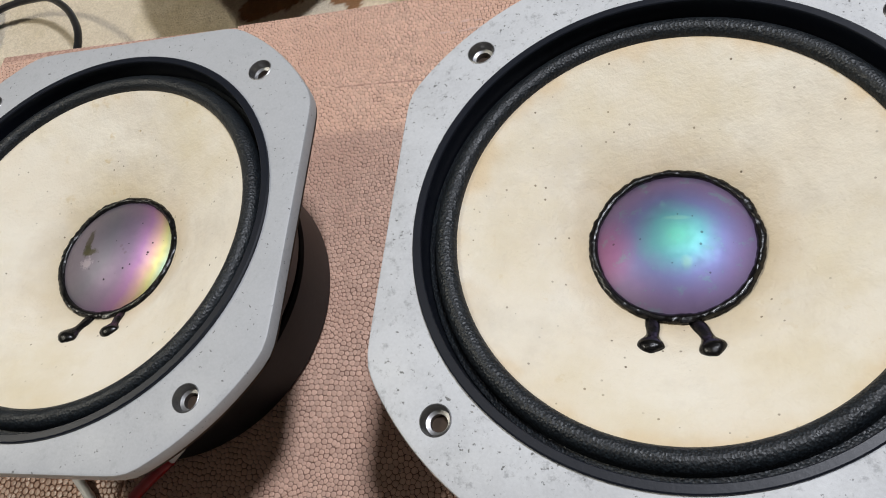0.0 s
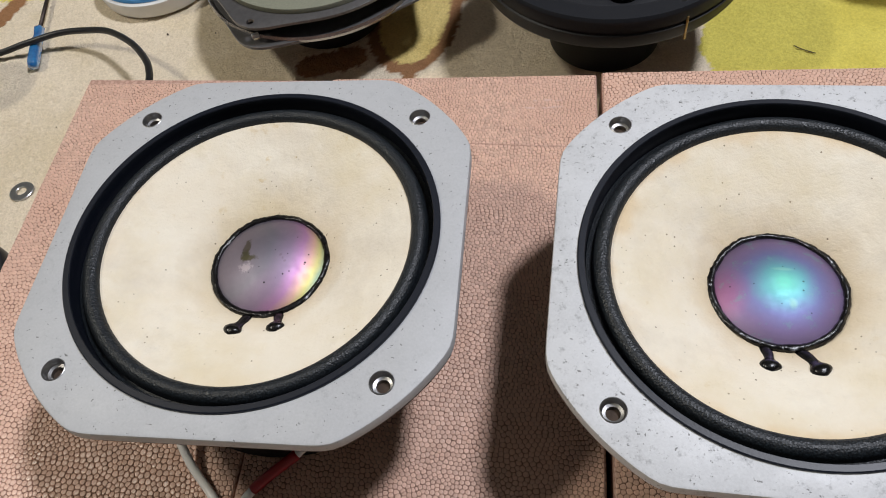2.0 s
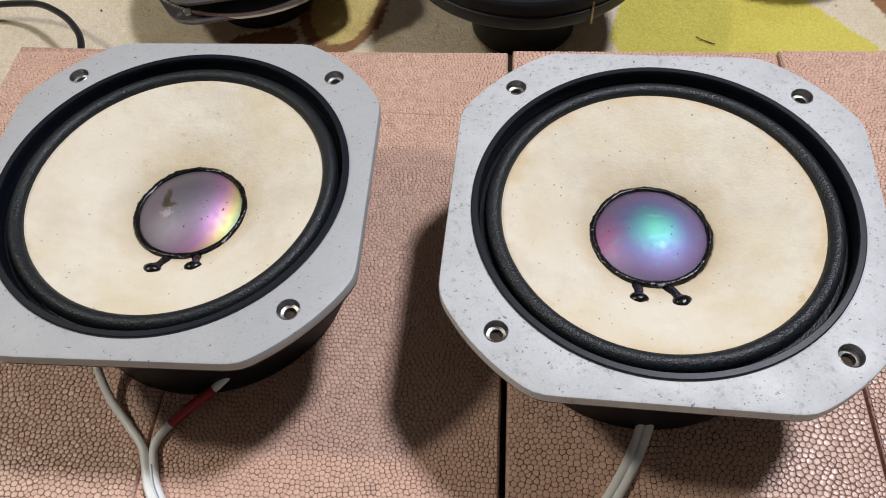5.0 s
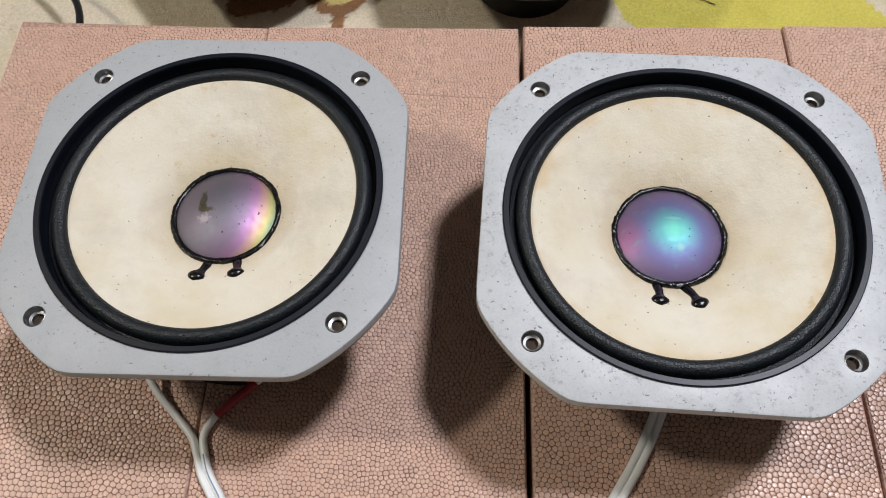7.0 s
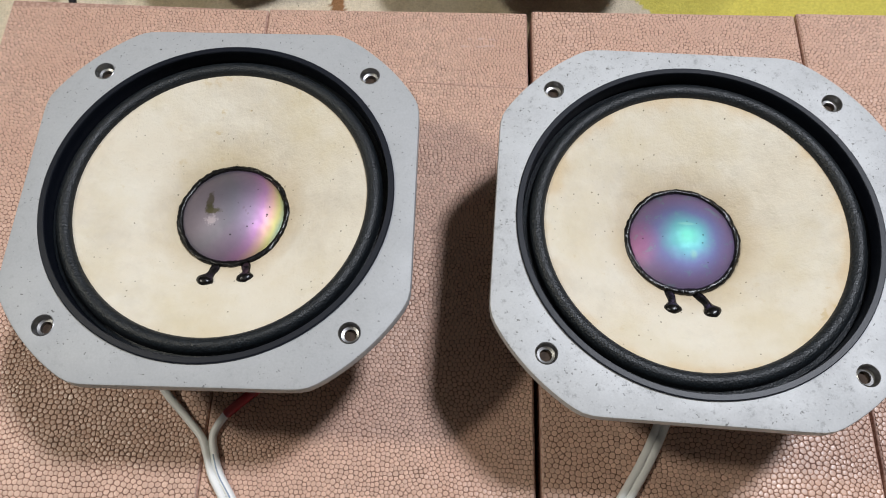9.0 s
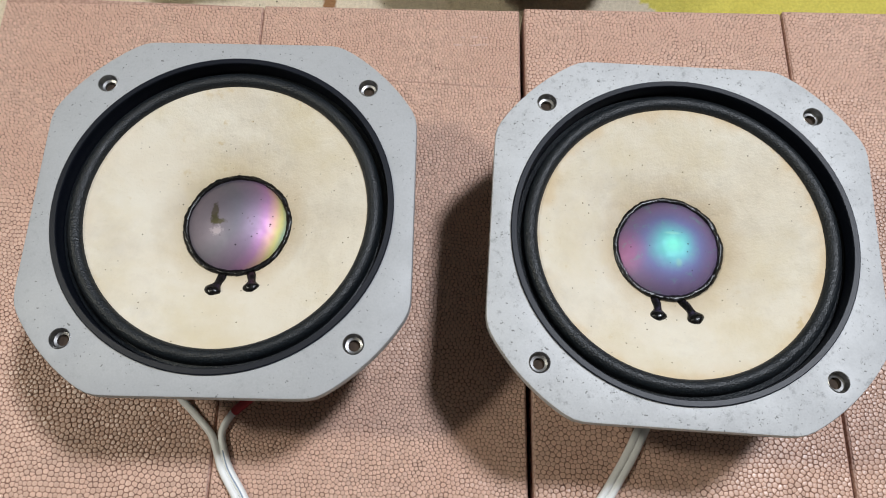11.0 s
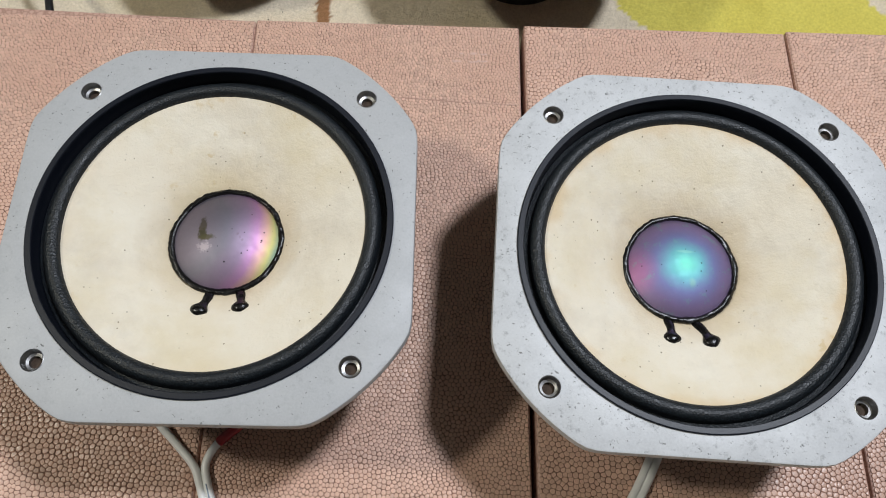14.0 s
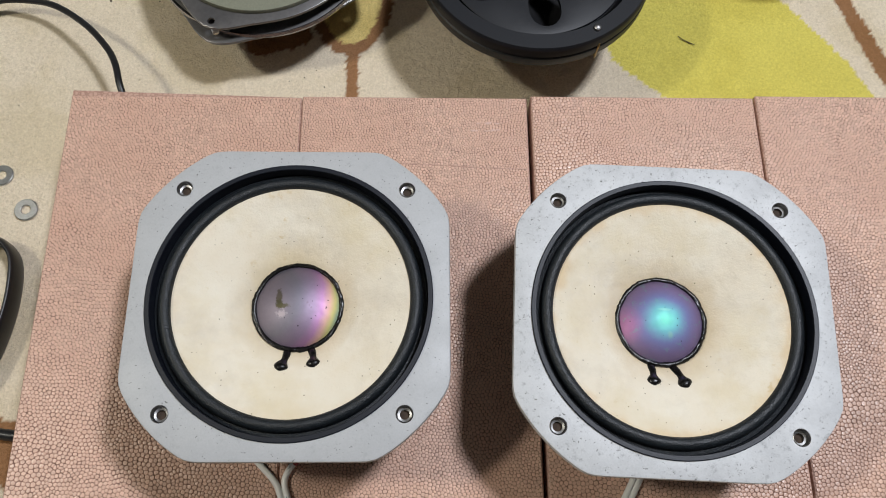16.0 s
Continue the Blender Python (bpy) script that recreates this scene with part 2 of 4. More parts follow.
def film_glare_teal(k):
    d = k.math("ADD", k.away((0.001, 0.0, 0.157), (1, 1, 0)), k.math("MULTIPLY", k.math("SUBTRACT", k.noise(90, 4, 0.6), 0.5), 0.006))
    # the left lamp's pink glare is put into the colour at this side
    pink = k.ramp(k.away((-0.023, -0.004, 0.157), (1, 0.8, 0)), (0.003, 0.6), (0.012, 0.0))
    return k.mix(pink, k.ramp(k.math("MULTIPLY", d, 36), (0.05, (0.13, 0.43, 0.34)), (0.3, (0.135, 0.34, 0.37)), (0.55, (0.20, 0.215, 0.40)), (0.78, (0.26, 0.20, 0.37)), (0.97, (0.28, 0.21, 0.33))), (0.42, 0.15, 0.30))


def film_glare_violet(k):
    d = k.math("ADD", k.away((-0.024, 0.004, 0.157), (1, 1, 0)), k.math("MULTIPLY", k.math("SUBTRACT", k.noise(70, 4, 0.6), 0.5), 0.005))
    # pink, yellow and green of the right-hand reflection, painted in by distance
    return k.ramp(k.math("MULTIPLY", d, 19.6), (0.28, (0.245, 0.215, 0.262)), (0.50, (0.232, 0.218, 0.262)), (0.70, (0.29, 0.215, 0.305)), (0.80, (0.42, 0.23, 0.39)), (0.88, (0.58, 0.37, 0.30)), (0.94, (0.52, 0.48, 0.20)), (0.995, (0.28, 0.36, 0.25)))


CAP_L = cap_material("film_violet_metal", film_glare_violet, True)
CAP_R = cap_material("film_teal_metal", film_glare_teal, False)


def pile_material():
    k = Mat("rug_pile", 0.95, spec=0.1)
    dye = k.n.new("ShaderNodeAttribute")
    dye.attribute_name = "dye"
    n1, n2 = k.noise(420, 4, 0.75), k.noise(20, 3)
    shade = k.mix(k.ramp(n1, (0.3, 0.0), (0.7, 1.0)), (0.78, 0.76, 0.71), (1.06, 1.05, 1.02))
    c = k.mix(1.0, dye.outputs["Color"], shade, "MULTIPLY")
    c = k.mix(k.ramp(n2, (0.35, 0.0), (0.8, 0.35)), c, k.mix(1.0, c, (0.80, 0.77, 0.70), "MULTIPLY"))
    # shading of pile that lies the other way, painted darker in broad strokes
    lie_shade = k.noise(9, 4, 0.6)
    c = k.mix(k.ramp(lie_shade, (0.50, 0.0), (0.60, 0.38)), c, k.mix(1.0, c, (0.80, 0.76, 0.60), "MULTIPLY"))
    k.colour(c)
    k.bump(n1, 0.9, 0.0025)
    k.bump(k.noise(130, 3, 0.6), 0.2, 0.003)
    return k.m


RUG_PILE = pile_material()
DYES = ((0.86, 0.755, 0.60), (0.80, 0.71, 0.16), (0.83, 0.66, 0.26), (0.36, 0.19, 0.095))
# unseen walls and ceiling: greys kept low to hold down bounced light
WALL = plain("wall_paint", (0.23, 0.225, 0.22), 0.85, 0, 0.1, 30, 0.95)
CEILING = plain("ceiling_paint", (0.47, 0.47, 0.47), 0.9, 0, 0.1, 30, 0.96)
FLOOR = plain("floor_tile", (0.42, 0.38, 0.33), 0.45, 0, 0.1, 12, 0.85)


# ---- mesh helpers ----
def mesh_of(name, verts, faces, smooth=True, mats=(), slots=None):
    me = bpy.data.meshes.new(name)
    me.from_pydata(verts, [], faces)
    for m in mats:
        me.materials.append(m)
    if slots is not None:
        me.polygons.foreach_set("material_index", slots)
    if smooth:
        me.polygons.foreach_set("use_smooth", [True] * len(me.polygons))
    me.update()
    return me


def thing(name, place, label, category, group="", kind="", turn=0.0):
    ob = new(name)
    ob.empty_display_size = 0.02
    ob.matrix_world = pose(*place, 0, 0, turn)
    return tagged(ob, label, category, group, kind)


def part(name, me, parent, label="", at=None):
    ob = new(name, me)
    if parent is not None:
        ob.parent = parent
    if at is not None:
        ob.matrix_basis = at
    if label:
        ob["label"] = label
    return ob


def lathe(name, profile, mat, n=96, closed=False, wob=0.0, sharp=None):
    """A turned mesh; profile: (radius, height) from inside to outside, or along the outline."""
    verts, faces = [], []
    m = len(profile)
    for i in range(n):
        a = 2 * math.pi * i / n
        for j, (r, z) in enumerate(profile):
            q = wob * (noise.noise((math.cos(a) * 4 + 9, math.sin(a) * 4, j * 0.31)) + 0.6 * noise.noise((math.cos(a) * 17, math.sin(a) * 17 + 3, j * 0.5)))
            verts.append(((r + q) * math.cos(a), (r + q) * math.sin(a), z + 0.5 * q))
    for i in range(n):
        k = (i + 1) % n
        for j in range(m if closed else m - 1):
            l = (j + 1) % m
            faces.append((i * m + j, k * m + j, k * m + l, i * m + l))
    me = mesh_of(name, verts, faces, True, [mat])
    bm = bmesh.new()
    bm.from_mesh(me)
    bmesh.ops.remove_doubles(bm, verts=bm.verts, dist=1e-6)
    bmesh.ops.recalc_face_normals(bm, faces=bm.faces)
    for e in bm.edges:
        if len(e.link_faces) == 2 and e.calc_face_angle(0) > radians(35):
            e.smooth = False
    bm.to_mesh(me)
    bm.free()
    return me


def spline(points, steps=10):
    """A smooth way through points."""
    p = [Vector(q) for q in points]
    p = [2 * p[0] - p[1]] + p + [2 * p[-1] - p[-2]]
    out = []
    for i in range(1, len(p) - 2):
        for s in range(steps):
            t = s / steps
            a, b, c, d = p[i - 1:i + 3]
            out.append(0.5 * (2 * b + (c - a) * t + (2 * a - 5 * b + 4 * c - d) * t * t + (3 * b - a - 3 * c + d) * t ** 3))
    return out + [p[-2]]


def tube(name, way, radius, mat, n=14, flat=1.0, wide=1.0, cap=True):
    """A tube along a way; radius may be a list; flat squashes it upright, wide across."""
    verts, faces = [], []
    up = Vector((0, 0, 1))
    for i, p in enumerate(way):
        d = (way[min(i + 1, len(way) - 1)] - way[max(i - 1, 0)]).normalized()
        side = d.cross(up)
        side = side.normalized() if side.length > 1e-4 else Vector((1, 0, 0))
        top = side.cross(d).normalized()
        r = radius[i] if hasattr(radius, "__len__") else radius
        for j in range(n):
            a = 2 * math.pi * j / n
            verts.append(p + side * (r * wide * math.cos(a)) + top * (r * flat * math.sin(a)))
    for i in range(len(way) - 1):
        for j in range(n):
            k = (j + 1) % n
            faces.append((i * n + j, i * n + k, (i + 1) * n + k, (i + 1) * n + j))
    if cap:
        faces.append(tuple(range(n))[::-1])
        faces.append(tuple(range((len(way) - 1) * n, len(way) * n)))
    return mesh_of(name, verts, faces, True, [mat])


def slab(name, outline, low, high, mat, edge=0.0, holes=(), smooth=False):
    """A plate with an outline and round or shaped holes, its top edge eased."""
    bm = bmesh.new()

    def loop(pts, z):
        vs = [bm.verts.new((x, y, z)) for x, y in pts]
        return vs

    def ring_faces(a, b):
        for i in range(len(a)):
            k = (i + 1) % len(a)
            bm.faces.new((a[i], a[k], b[k], b[i]))

    def close(vs):
        return [bm.edges.get((vs[i], vs[(i + 1) % len(vs)])) or bm.edges.new((vs[i], vs[(i + 1) % len(vs)])) for i in range(len(vs))]

    def eased(pts, e):
        n = len(pts)
        out = []
        for i in range(n):
            a, b, c = Vector(pts[i - 1]), Vector(pts[i]), Vector(pts[(i + 1) % n])
            d = (c - a).normalized()
            out.append((b.x - d.y * e, b.y + d.x * e))
        return out

    tops, bottoms = [], []
    o1, o0 = loop(outline, high - edge), loop(outline, low)
    ring_faces(o0, o1)
    if edge:
        om = loop(eased(outline, edge * 0.3), high - edge * 0.3)
        o2 = loop(eased(outline, edge), high)
        ring_faces(o1, om)
        ring_faces(om, o2)
    else:
        o2 = o1
    tops.append(o2)
    bottoms.append(o0)
    for h in holes:
        a, b = loop(h, high), loop(h, low)
        ring_faces(a, b)
        tops.append(a)
        bottoms.append(b)
    for group in (tops, bottoms):
        edges = [e for vs in group for e in close(vs)]
        bmesh.ops.triangle_fill(bm, use_beauty=True, use_dissolve=False, edges=edges)
    bmesh.ops.recalc_face_normals(bm, faces=bm.faces)
    for f in bm.faces:
        f.smooth = True
    for e in bm.edges:
        if len(e.link_faces) == 2 and e.calc_face_angle(0) > radians(28):
            e.smooth = False
    me = bpy.data.meshes.new(name)
    me.materials.append(mat)
    bm.to_mesh(me)
    bm.free()
    return me


def circle(x, y, r, n=24, start=0.0):
    return [(x + r * math.cos(start + 2 * math.pi * i / n), y + r * math.sin(start + 2 * math.pi * i / n)) for i in range(n)]


def box_mesh(name, x0, y0, z0, x1, y1, z1, mat, bevel=0.0, seg=2):
    bm = bmesh.new()
    bmesh.ops.create_cube(bm, size=1.0, matrix=Matrix.Translation(((x0 + x1) / 2, (y0 + y1) / 2, (z0 + z1) / 2)) @ Matrix.Diagonal((x1 - x0, y1 - y0, z1 - z0, 1)))
    if bevel:
        bmesh.ops.bevel(bm, geom=bm.edges, offset=bevel, segments=seg, affect="EDGES", profile=0.5)
    for f in bm.faces:
        f.smooth = bool(bevel)
    me = bpy.data.meshes.new(name)
    me.materials.append(mat)
    bm.to_mesh(me)
    bm.free()
    return me


# ---- the room ----
def structure(name, me, label):
    return tagged(new(name, me), label, "room", "", "structure")


structure("floor", box_mesh("floor", -2.4, -2.4, -0.11, 2.4, 2.6, -0.012, FLOOR), "plain tiled room floor under the rug")
# ceiling and walls are unseen, added to close the place and bounce light
structure("ceiling", box_mesh("ceiling", -2.4, -2.4, 2.5, 2.4, 2.6, 2.6, CEILING), "unseen plain grey ceiling, added to close the room")
structure("wall_north", box_mesh("wall_north", -2.4, 2.6, -0.1, 2.4, 2.7, 2.6, WALL), "unseen plain grey wall, added to close the room")
structure("wall_south", box_mesh("wall_south", -2.4, -2.5, -0.1, 2.4, -2.4, 2.6, WALL), "unseen plain grey wall, added to close the room")
structure("wall_east", box_mesh("wall_east", 2.4, -2.5, -0.1, 2.5, 2.7, 2.6, WALL), "unseen plain grey wall, added to close the room")
structure("wall_west", box_mesh("wall_west", -2.5, -2.5, -0.1, -2.4, 2.7, 2.6, WALL), "unseen plain grey wall, added to close the room")


# ---- the rug ----
LIME_LEAF = [(.253, .31), (.263, .284), (.288, .262), (.32, .235), (.40, .205), (.47, .21), (.513, .242), (.490, .286), (.455, .331), (.43, .362), (.405, .40), (.37, .43), (.32, .43), (.28, .39), (.262, .345)]


def inside(x, y, poly):
    hit = False
    for i in range(len(poly)):
        (x1, y1), (x2, y2) = poly[i - 1], poly[i]
        if (y1 > y) != (y2 > y) and x < (x2 - x1) * (y - y1) / (y2 - y1) + x1:
            hit = not hit
    return hit


def to_line(x, y, a, b):
    ax, ay, bx, by = *a, *b
    t = max(0, min(1, ((x - ax) * (bx - ax) + (y - ay) * (by - ay)) / ((bx - ax) ** 2 + (by - ay) ** 2)))
    return math.hypot(x - ax - t * (bx - ax), y - ay - t * (by - ay))


def rug_colour(x, y):
    """0 cream, 1 lime, 2 straw, 3 brown."""
    if x > 0.24 and inside(x, y, LIME_LEAF):
        return 1
    u, v = (x - 0.010) / 0.031, (y - 0.365) / 0.066
    if y > 0.37:
        u *= 1 - 0.9 * (y - 0.37)
    q = math.hypot(u, v)
    if q < 1:
        return 2
    if math.hypot((x - 0.010) / 0.043, (y - 0.367) / 0.080) < 1 or to_line(x, y, (0.0135, 0.29), (0.015, 0.12)) < 0.0058:
        return 3
    if to_line(x, y, (0.045, 0.385), (0.09, 0.40)) < 0.008 or to_line(x, y, (-0.075, 0.30), (-0.04, 0.31)) < 0.014:
        return 3
    for a, b, w in (((.482, .40), (.507, .33), .008), ((.507, .33), (.535, .25), .0085), ((.575, .37), (.53, .27), .007), ((-.40, .40), (-.43, .30), .009), ((-.30, -.03), (-.21, -.12), .016), ((-.26, -.07), (-.21, -.06), .012)):
        if to_line(x, y, a, b) < w:
            return 3
    if y > 0.405 + 0.05 * (x + 0.36) and math.hypot((x + 0.39) / 0.14, (y - 0.47) / 0.10) < 1:
        return 1
    return 0


def build_rug():
    xs = np.concatenate([np.linspace(-1.1, -0.5, 14)[:-1], np.arange(-0.5, 0.64, 0.0026), np.linspace(0.645, 1.2, 14)])
    ys = np.concatenate([np.linspace(-0.8, -0.17, 14)[:-1], np.arange(-0.17, 0.52, 0.0026), np.linspace(0.525, 1.1, 14)])
    nx, ny = len(xs), len(ys)
    rng = np.random.default_rng(4)
    X, Y = np.meshgrid(xs, ys)
    X = X + rng.normal(0, 0.0006, X.shape)
    Y = Y + rng.normal(0, 0.0006, Y.shape)
    Z = rng.normal(0, 0.0005, X.shape) - 0.0005 + 0.0010 * np.sin(X * 31 + 1) * np.sin(Y * 27)
    verts = np.stack([X, Y, Z], -1).reshape(-1, 3)
    i, j = np.meshgrid(np.arange(nx - 1), np.arange(ny - 1))
    a = (j * nx + i).ravel()
    faces = np.stack([a, a + 1, a + 1 + nx, a + nx], -1)
    jit = rng.normal(0, 0.0004, (len(verts), 2))
    me = mesh_of("rug", verts.tolist(), faces.tolist(), True, [RUG_PILE])
    dye = me.color_attributes.new("dye", "FLOAT_COLOR", "POINT")
    dye.data.foreach_set("color", [c for m, d in zip(verts, jit) for c in (*DYES[rug_colour(m[0] + d[0], m[1] + d[1])], 1.0)])
    tagged(new("rug", me), "cream short-pile rug with lime leaf and brown-outlined motifs", "rug")
    under = box_mesh("rug_backing", -1.1, -0.8, -0.012, 1.2, 1.1, -0.004, plain("rug_backing", (0.5, 0.45, 0.36), 0.9))
    part("rug_backing", under, bpy.data.objects["rug"])


build_rug()


# ---- foam blocks ----
TOP = 0.090


def clip(poly, nx, ny, d):
    """The part of a convex outline where nx * x + ny * y <= d."""
    out = []
    for i in range(len(poly)):
        (x1, y1), (x2, y2) = poly[i - 1], poly[i]
        a, b = nx * x1 + ny * y1 - d, nx * x2 + ny * y2 - d
        if (a <= 0) != (b <= 0):
            t = a / (a - b)
            out.append((x1 + (x2 - x1) * t, y1 + (y2 - y1) * t))
        if b <= 0:
            out.append((x2, y2))
    return out


def bead_size(y):
    """Beads are a little finer towards the back."""
    return 0.00300 - 0.00035 * max(0.0, min(1.0, (y + 0.12) / 0.30))


def bead_cells(x0, y0, x1, y1, scale, seed):
    """Packed cells of uneven outline that fill the box."""
    rng = random.Random(seed)
    pts, y, row = [], y0 - 0.016, 0
    while y < y1 + 0.016:
        s = bead_size(y) * scale
        x = x0 - 0.016 + s * rng.random() * 0.3 + (row % 2) * s * 0.5
        while x < x1 + 0.016:
            q = noise.noise_vector(Vector((x * 26, y * 26, seed * 3.3)))
            pts.append((x + 0.0050 * q.x + s * rng.uniform(-0.40, 0.40), y + 0.0050 * q.y + s * rng.uniform(-0.40, 0.40)))
            x += s * rng.uniform(0.92, 1.08)
        y += s * 0.866
        row += 1
    for _ in range(2):
        pts = [(sum(v[0] for v in c) / len(c), sum(v[1] for v in c) / len(c)) for c in packed(pts) if len(c) > 2]
    out = []
    for cell in packed(pts):
        for nx, ny, d in ((1, 0, x1), (-1, 0, -x0), (0, 1, y1), (0, -1, -y0)):
            cell = clip(cell, nx, ny, d)
            if not cell:
                break
        if len(cell) > 2:
            cx, cy = sum(v[0] for v in cell) / len(cell), sum(v[1] for v in cell) / len(cell)
            if sum(math.hypot(v[0] - cx, v[1] - cy) for v in cell) / len(cell) > 0.0007:
                out.append(cell)
    return out


def packed(pts):
    """The cell of each point: all that lies nearer to it than to its neighbours."""
    step = 0.0038
    bins = {}
    for p in pts:
        bins.setdefault((int(p[0] // step), int(p[1] // step)), []).append(p)
    out = []
    for p in pts:
        px, py = p
        cell = [(px - 0.003, py - 0.003), (px + 0.003, py - 0.003), (px + 0.003, py + 0.003), (px - 0.003, py + 0.003)]
        i, j = int(px // step), int(py // step)
        near = []
        for a in (-1, 0, 1):
            for b in (-1, 0, 1):
                for q in bins.get((i + a, j + b), ()):
                    if q is not p:
                        near.append((math.hypot(q[0] - px, q[1] - py), q))
        near.sort()
        for d, (qx, qy) in near[:11]:
            if d > 1e-6:
                nx, ny = (qx - px) / d, (qy - py) / d
                cell = clip(cell, nx, ny, nx * (px + qx) / 2 + ny * (py + qy) / 2)
        out.append(cell)
    return out


def bead_mesh(cells, at=(0, 0), seed=0):
    """Low rounded domes, one to a cell, that leave small gaps where three meet."""
    rng = random.Random(seed + 100)
    verts, faces = [], []
    for raw in cells:
        k = len(raw)
        cell = [p for i in range(k) for p in (raw[i], ((raw[i][0] + raw[(i + 1) % k][0]) / 2, (raw[i][1] + raw[(i + 1) % k][1]) / 2))]
        m = 2 * k
        cx, cy = sum(p[0] for p in raw) / k - at[0], sum(p[1] for p in raw) / k - at[1]
        r = min(math.hypot(p[0] - at[0] - cx, p[1] - at[1] - cy) for p in cell)
        lift, tip = rng.uniform(-0.00012, 0.00010), (rng.uniform(-0.06, 0.06), rng.uniform(-0.06, 0.06))
        gap = rng.uniform(0.00001, 0.00005) + (0.00010 if rng.random() < 0.08 else 0.0)
        n = len(verts)
        for size, z, blunt in ((1.0, -0.0005, 0.34), (0.965, -0.00005, 0.42), (0.72, 0.00001, 0.55)):
            for x, y in cell:
                dx, dy = x - at[0] - cx, y - at[1] - cy
                d = math.hypot(dx, dy) or 1e-6
                f = max(0.05, (d + min(0.0, r * 1.05 - d) * blunt - gap) / d) * size
                verts.append((cx + dx * f, cy + dy * f, TOP + z + lift + (tip[0] * dx + tip[1] * dy if z > -0.0005 else 0)))
        for ring in (0, m):
            for i in range(m):
                l = (i + 1) % m
                faces.append((n + ring + i, n + ring + l, n + ring + m + l, n + ring + m + i))
        faces.append(tuple(range(n + 2 * m, n + 3 * m)))
    return verts, faces


def foam_body(x0, y0, x1, y1, back_drop):
    """A moulded block with rounded edges; its back edge may run a little askew."""
    bm = bmesh.new()
    bmesh.ops.create_cube(bm, size=1.0, matrix=Matrix.Translation(((x0 + x1) / 2, (y0 + y1) / 2, TOP / 2)) @ Matrix.Diagonal((x1 - x0, y1 - y0, TOP - 0.0012, 1)))
    for v in bm.verts:
        if v.co.y > y1 - 0.01 and v.co.x > (x0 + x1) / 2:
            v.co.y -= back_drop
    bmesh.ops.bevel(bm, geom=[e for e in bm.edges], offset=0.0013, segments=3, affect="EDGES", profile=0.5)
    for f in bm.faces:
        f.smooth = True
    me = bpy.data.meshes.new("foam_body")
    me.materials.append(FOAM_BODY)
    bm.to_mesh(me)
    bm.free()
    return me


def foam_block(x0, y0, x1, y1, drop, s, seed, label, near):
    block = thing("foam_block", (0, 0, 0), label, "foam block", "foam blocks in a row")
    part("body", foam_body(x0, y0, x1, y1, drop), block)
    part("joint_bed", box_mesh("joint_bed", x0 + .0016, y0 + .0016, TOP - .004, x1 - .0016, y1 - .0018 - drop, TOP - .00036, JOINT_SHADE), block, "bed under the beads, gap shade put into its brown")
    cells = bead_cells(x0 + 0.0009, y0 + 0.0009, x1 - 0.0009, y1 - 0.0011 - drop, s, seed)
    if near:
        cells.sort(key=lambda c: math.hypot(c[0][0] - near[0], c[0][1] - near[1]))
        for c in cells[:300]:
            at = (sum(p[0] for p in c) / len(c), sum(p[1] for p in c) / len(c))
            v, f = bead_mesh([c], at, seed)
            part("bead", mesh_of("bead", v, f, True, [FOAM_BEAD]), block, "", pose(at[0], at[1], 0))
        cells = cells[300:]
    v, f = bead_mesh(cells, (0, 0), seed)
    rest = part("bead_surface", mesh_of("bead_surface", v, f, True, [FOAM_BEADS]), block)
    rest["kind"] = "stuff"
    return block


BLOCK_LABEL = "pink polystyrene foam block with visible beads, on the rug"


# ---- the two cream speakers ----
FL = 0.178


def flange_outline(flat=0.0982, r=0.1117, p=95):
    """A round plate cut off by four flats, the corners a little worn."""
    out = []
    for i in range(160):
        a = 2 * math.pi * i / 160
        f = flat / max(abs(math.cos(a)), abs(math.sin(a)))
        q = (r ** -p + f ** -p) ** (-1 / p)
        out.append((q * math.cos(a), q * math.sin(a)))
    return out


def lead_mesh(a, b, lift):
    """A dribble of glue over a lead wire, ending in a blob."""
    def on_cone(x, y):
        return cone_height(math.hypot(x, y), lift)
    way, radii = [], []
    for i in range(19):
        t = i / 18
        x, y = a[0] + (b[0] - a[0]) * t, a[1] + (b[1] - a[1]) * t
        x += 0.0005 * math.sin(t * 5)
        way.append(Vector((x, y, on_cone(x, y) + 0.0001)))
        w = 0.0022 + 0.0003 * math.sin(t * 9) + 0.0021 * math.exp(-((t - 0.78) / 0.2) ** 2)
        if t > 0.8:
            w *= math.sqrt(max(0.02, 1 - ((t - 0.8) / 0.2) ** 2))
        radii.append(w)
    return tube("lead", way, radii, GLUE, 14, 0.55)


CONE_PROFILE = [(.0262, .1468), (.029, .1496), (.034, .1530), (.040, .1567), (.048, .1611), (.056, .1648), (.064, .1684), (.070, .1711), (.0748, .1729)]


def cone_height(r, lift):
    return plain_height(r) + lift * max(0, 1 - (r - .0262) / .0486)


def plain_height(r):
    for (r0, z0), (r1, z1) in zip(CONE_PROFILE, CONE_PROFILE[1:]):
        if r <= r1:
            return z0 + (z1 - z0) * (r - r0) / (r1 - r0)
    return CONE_PROFILE[-1][1]


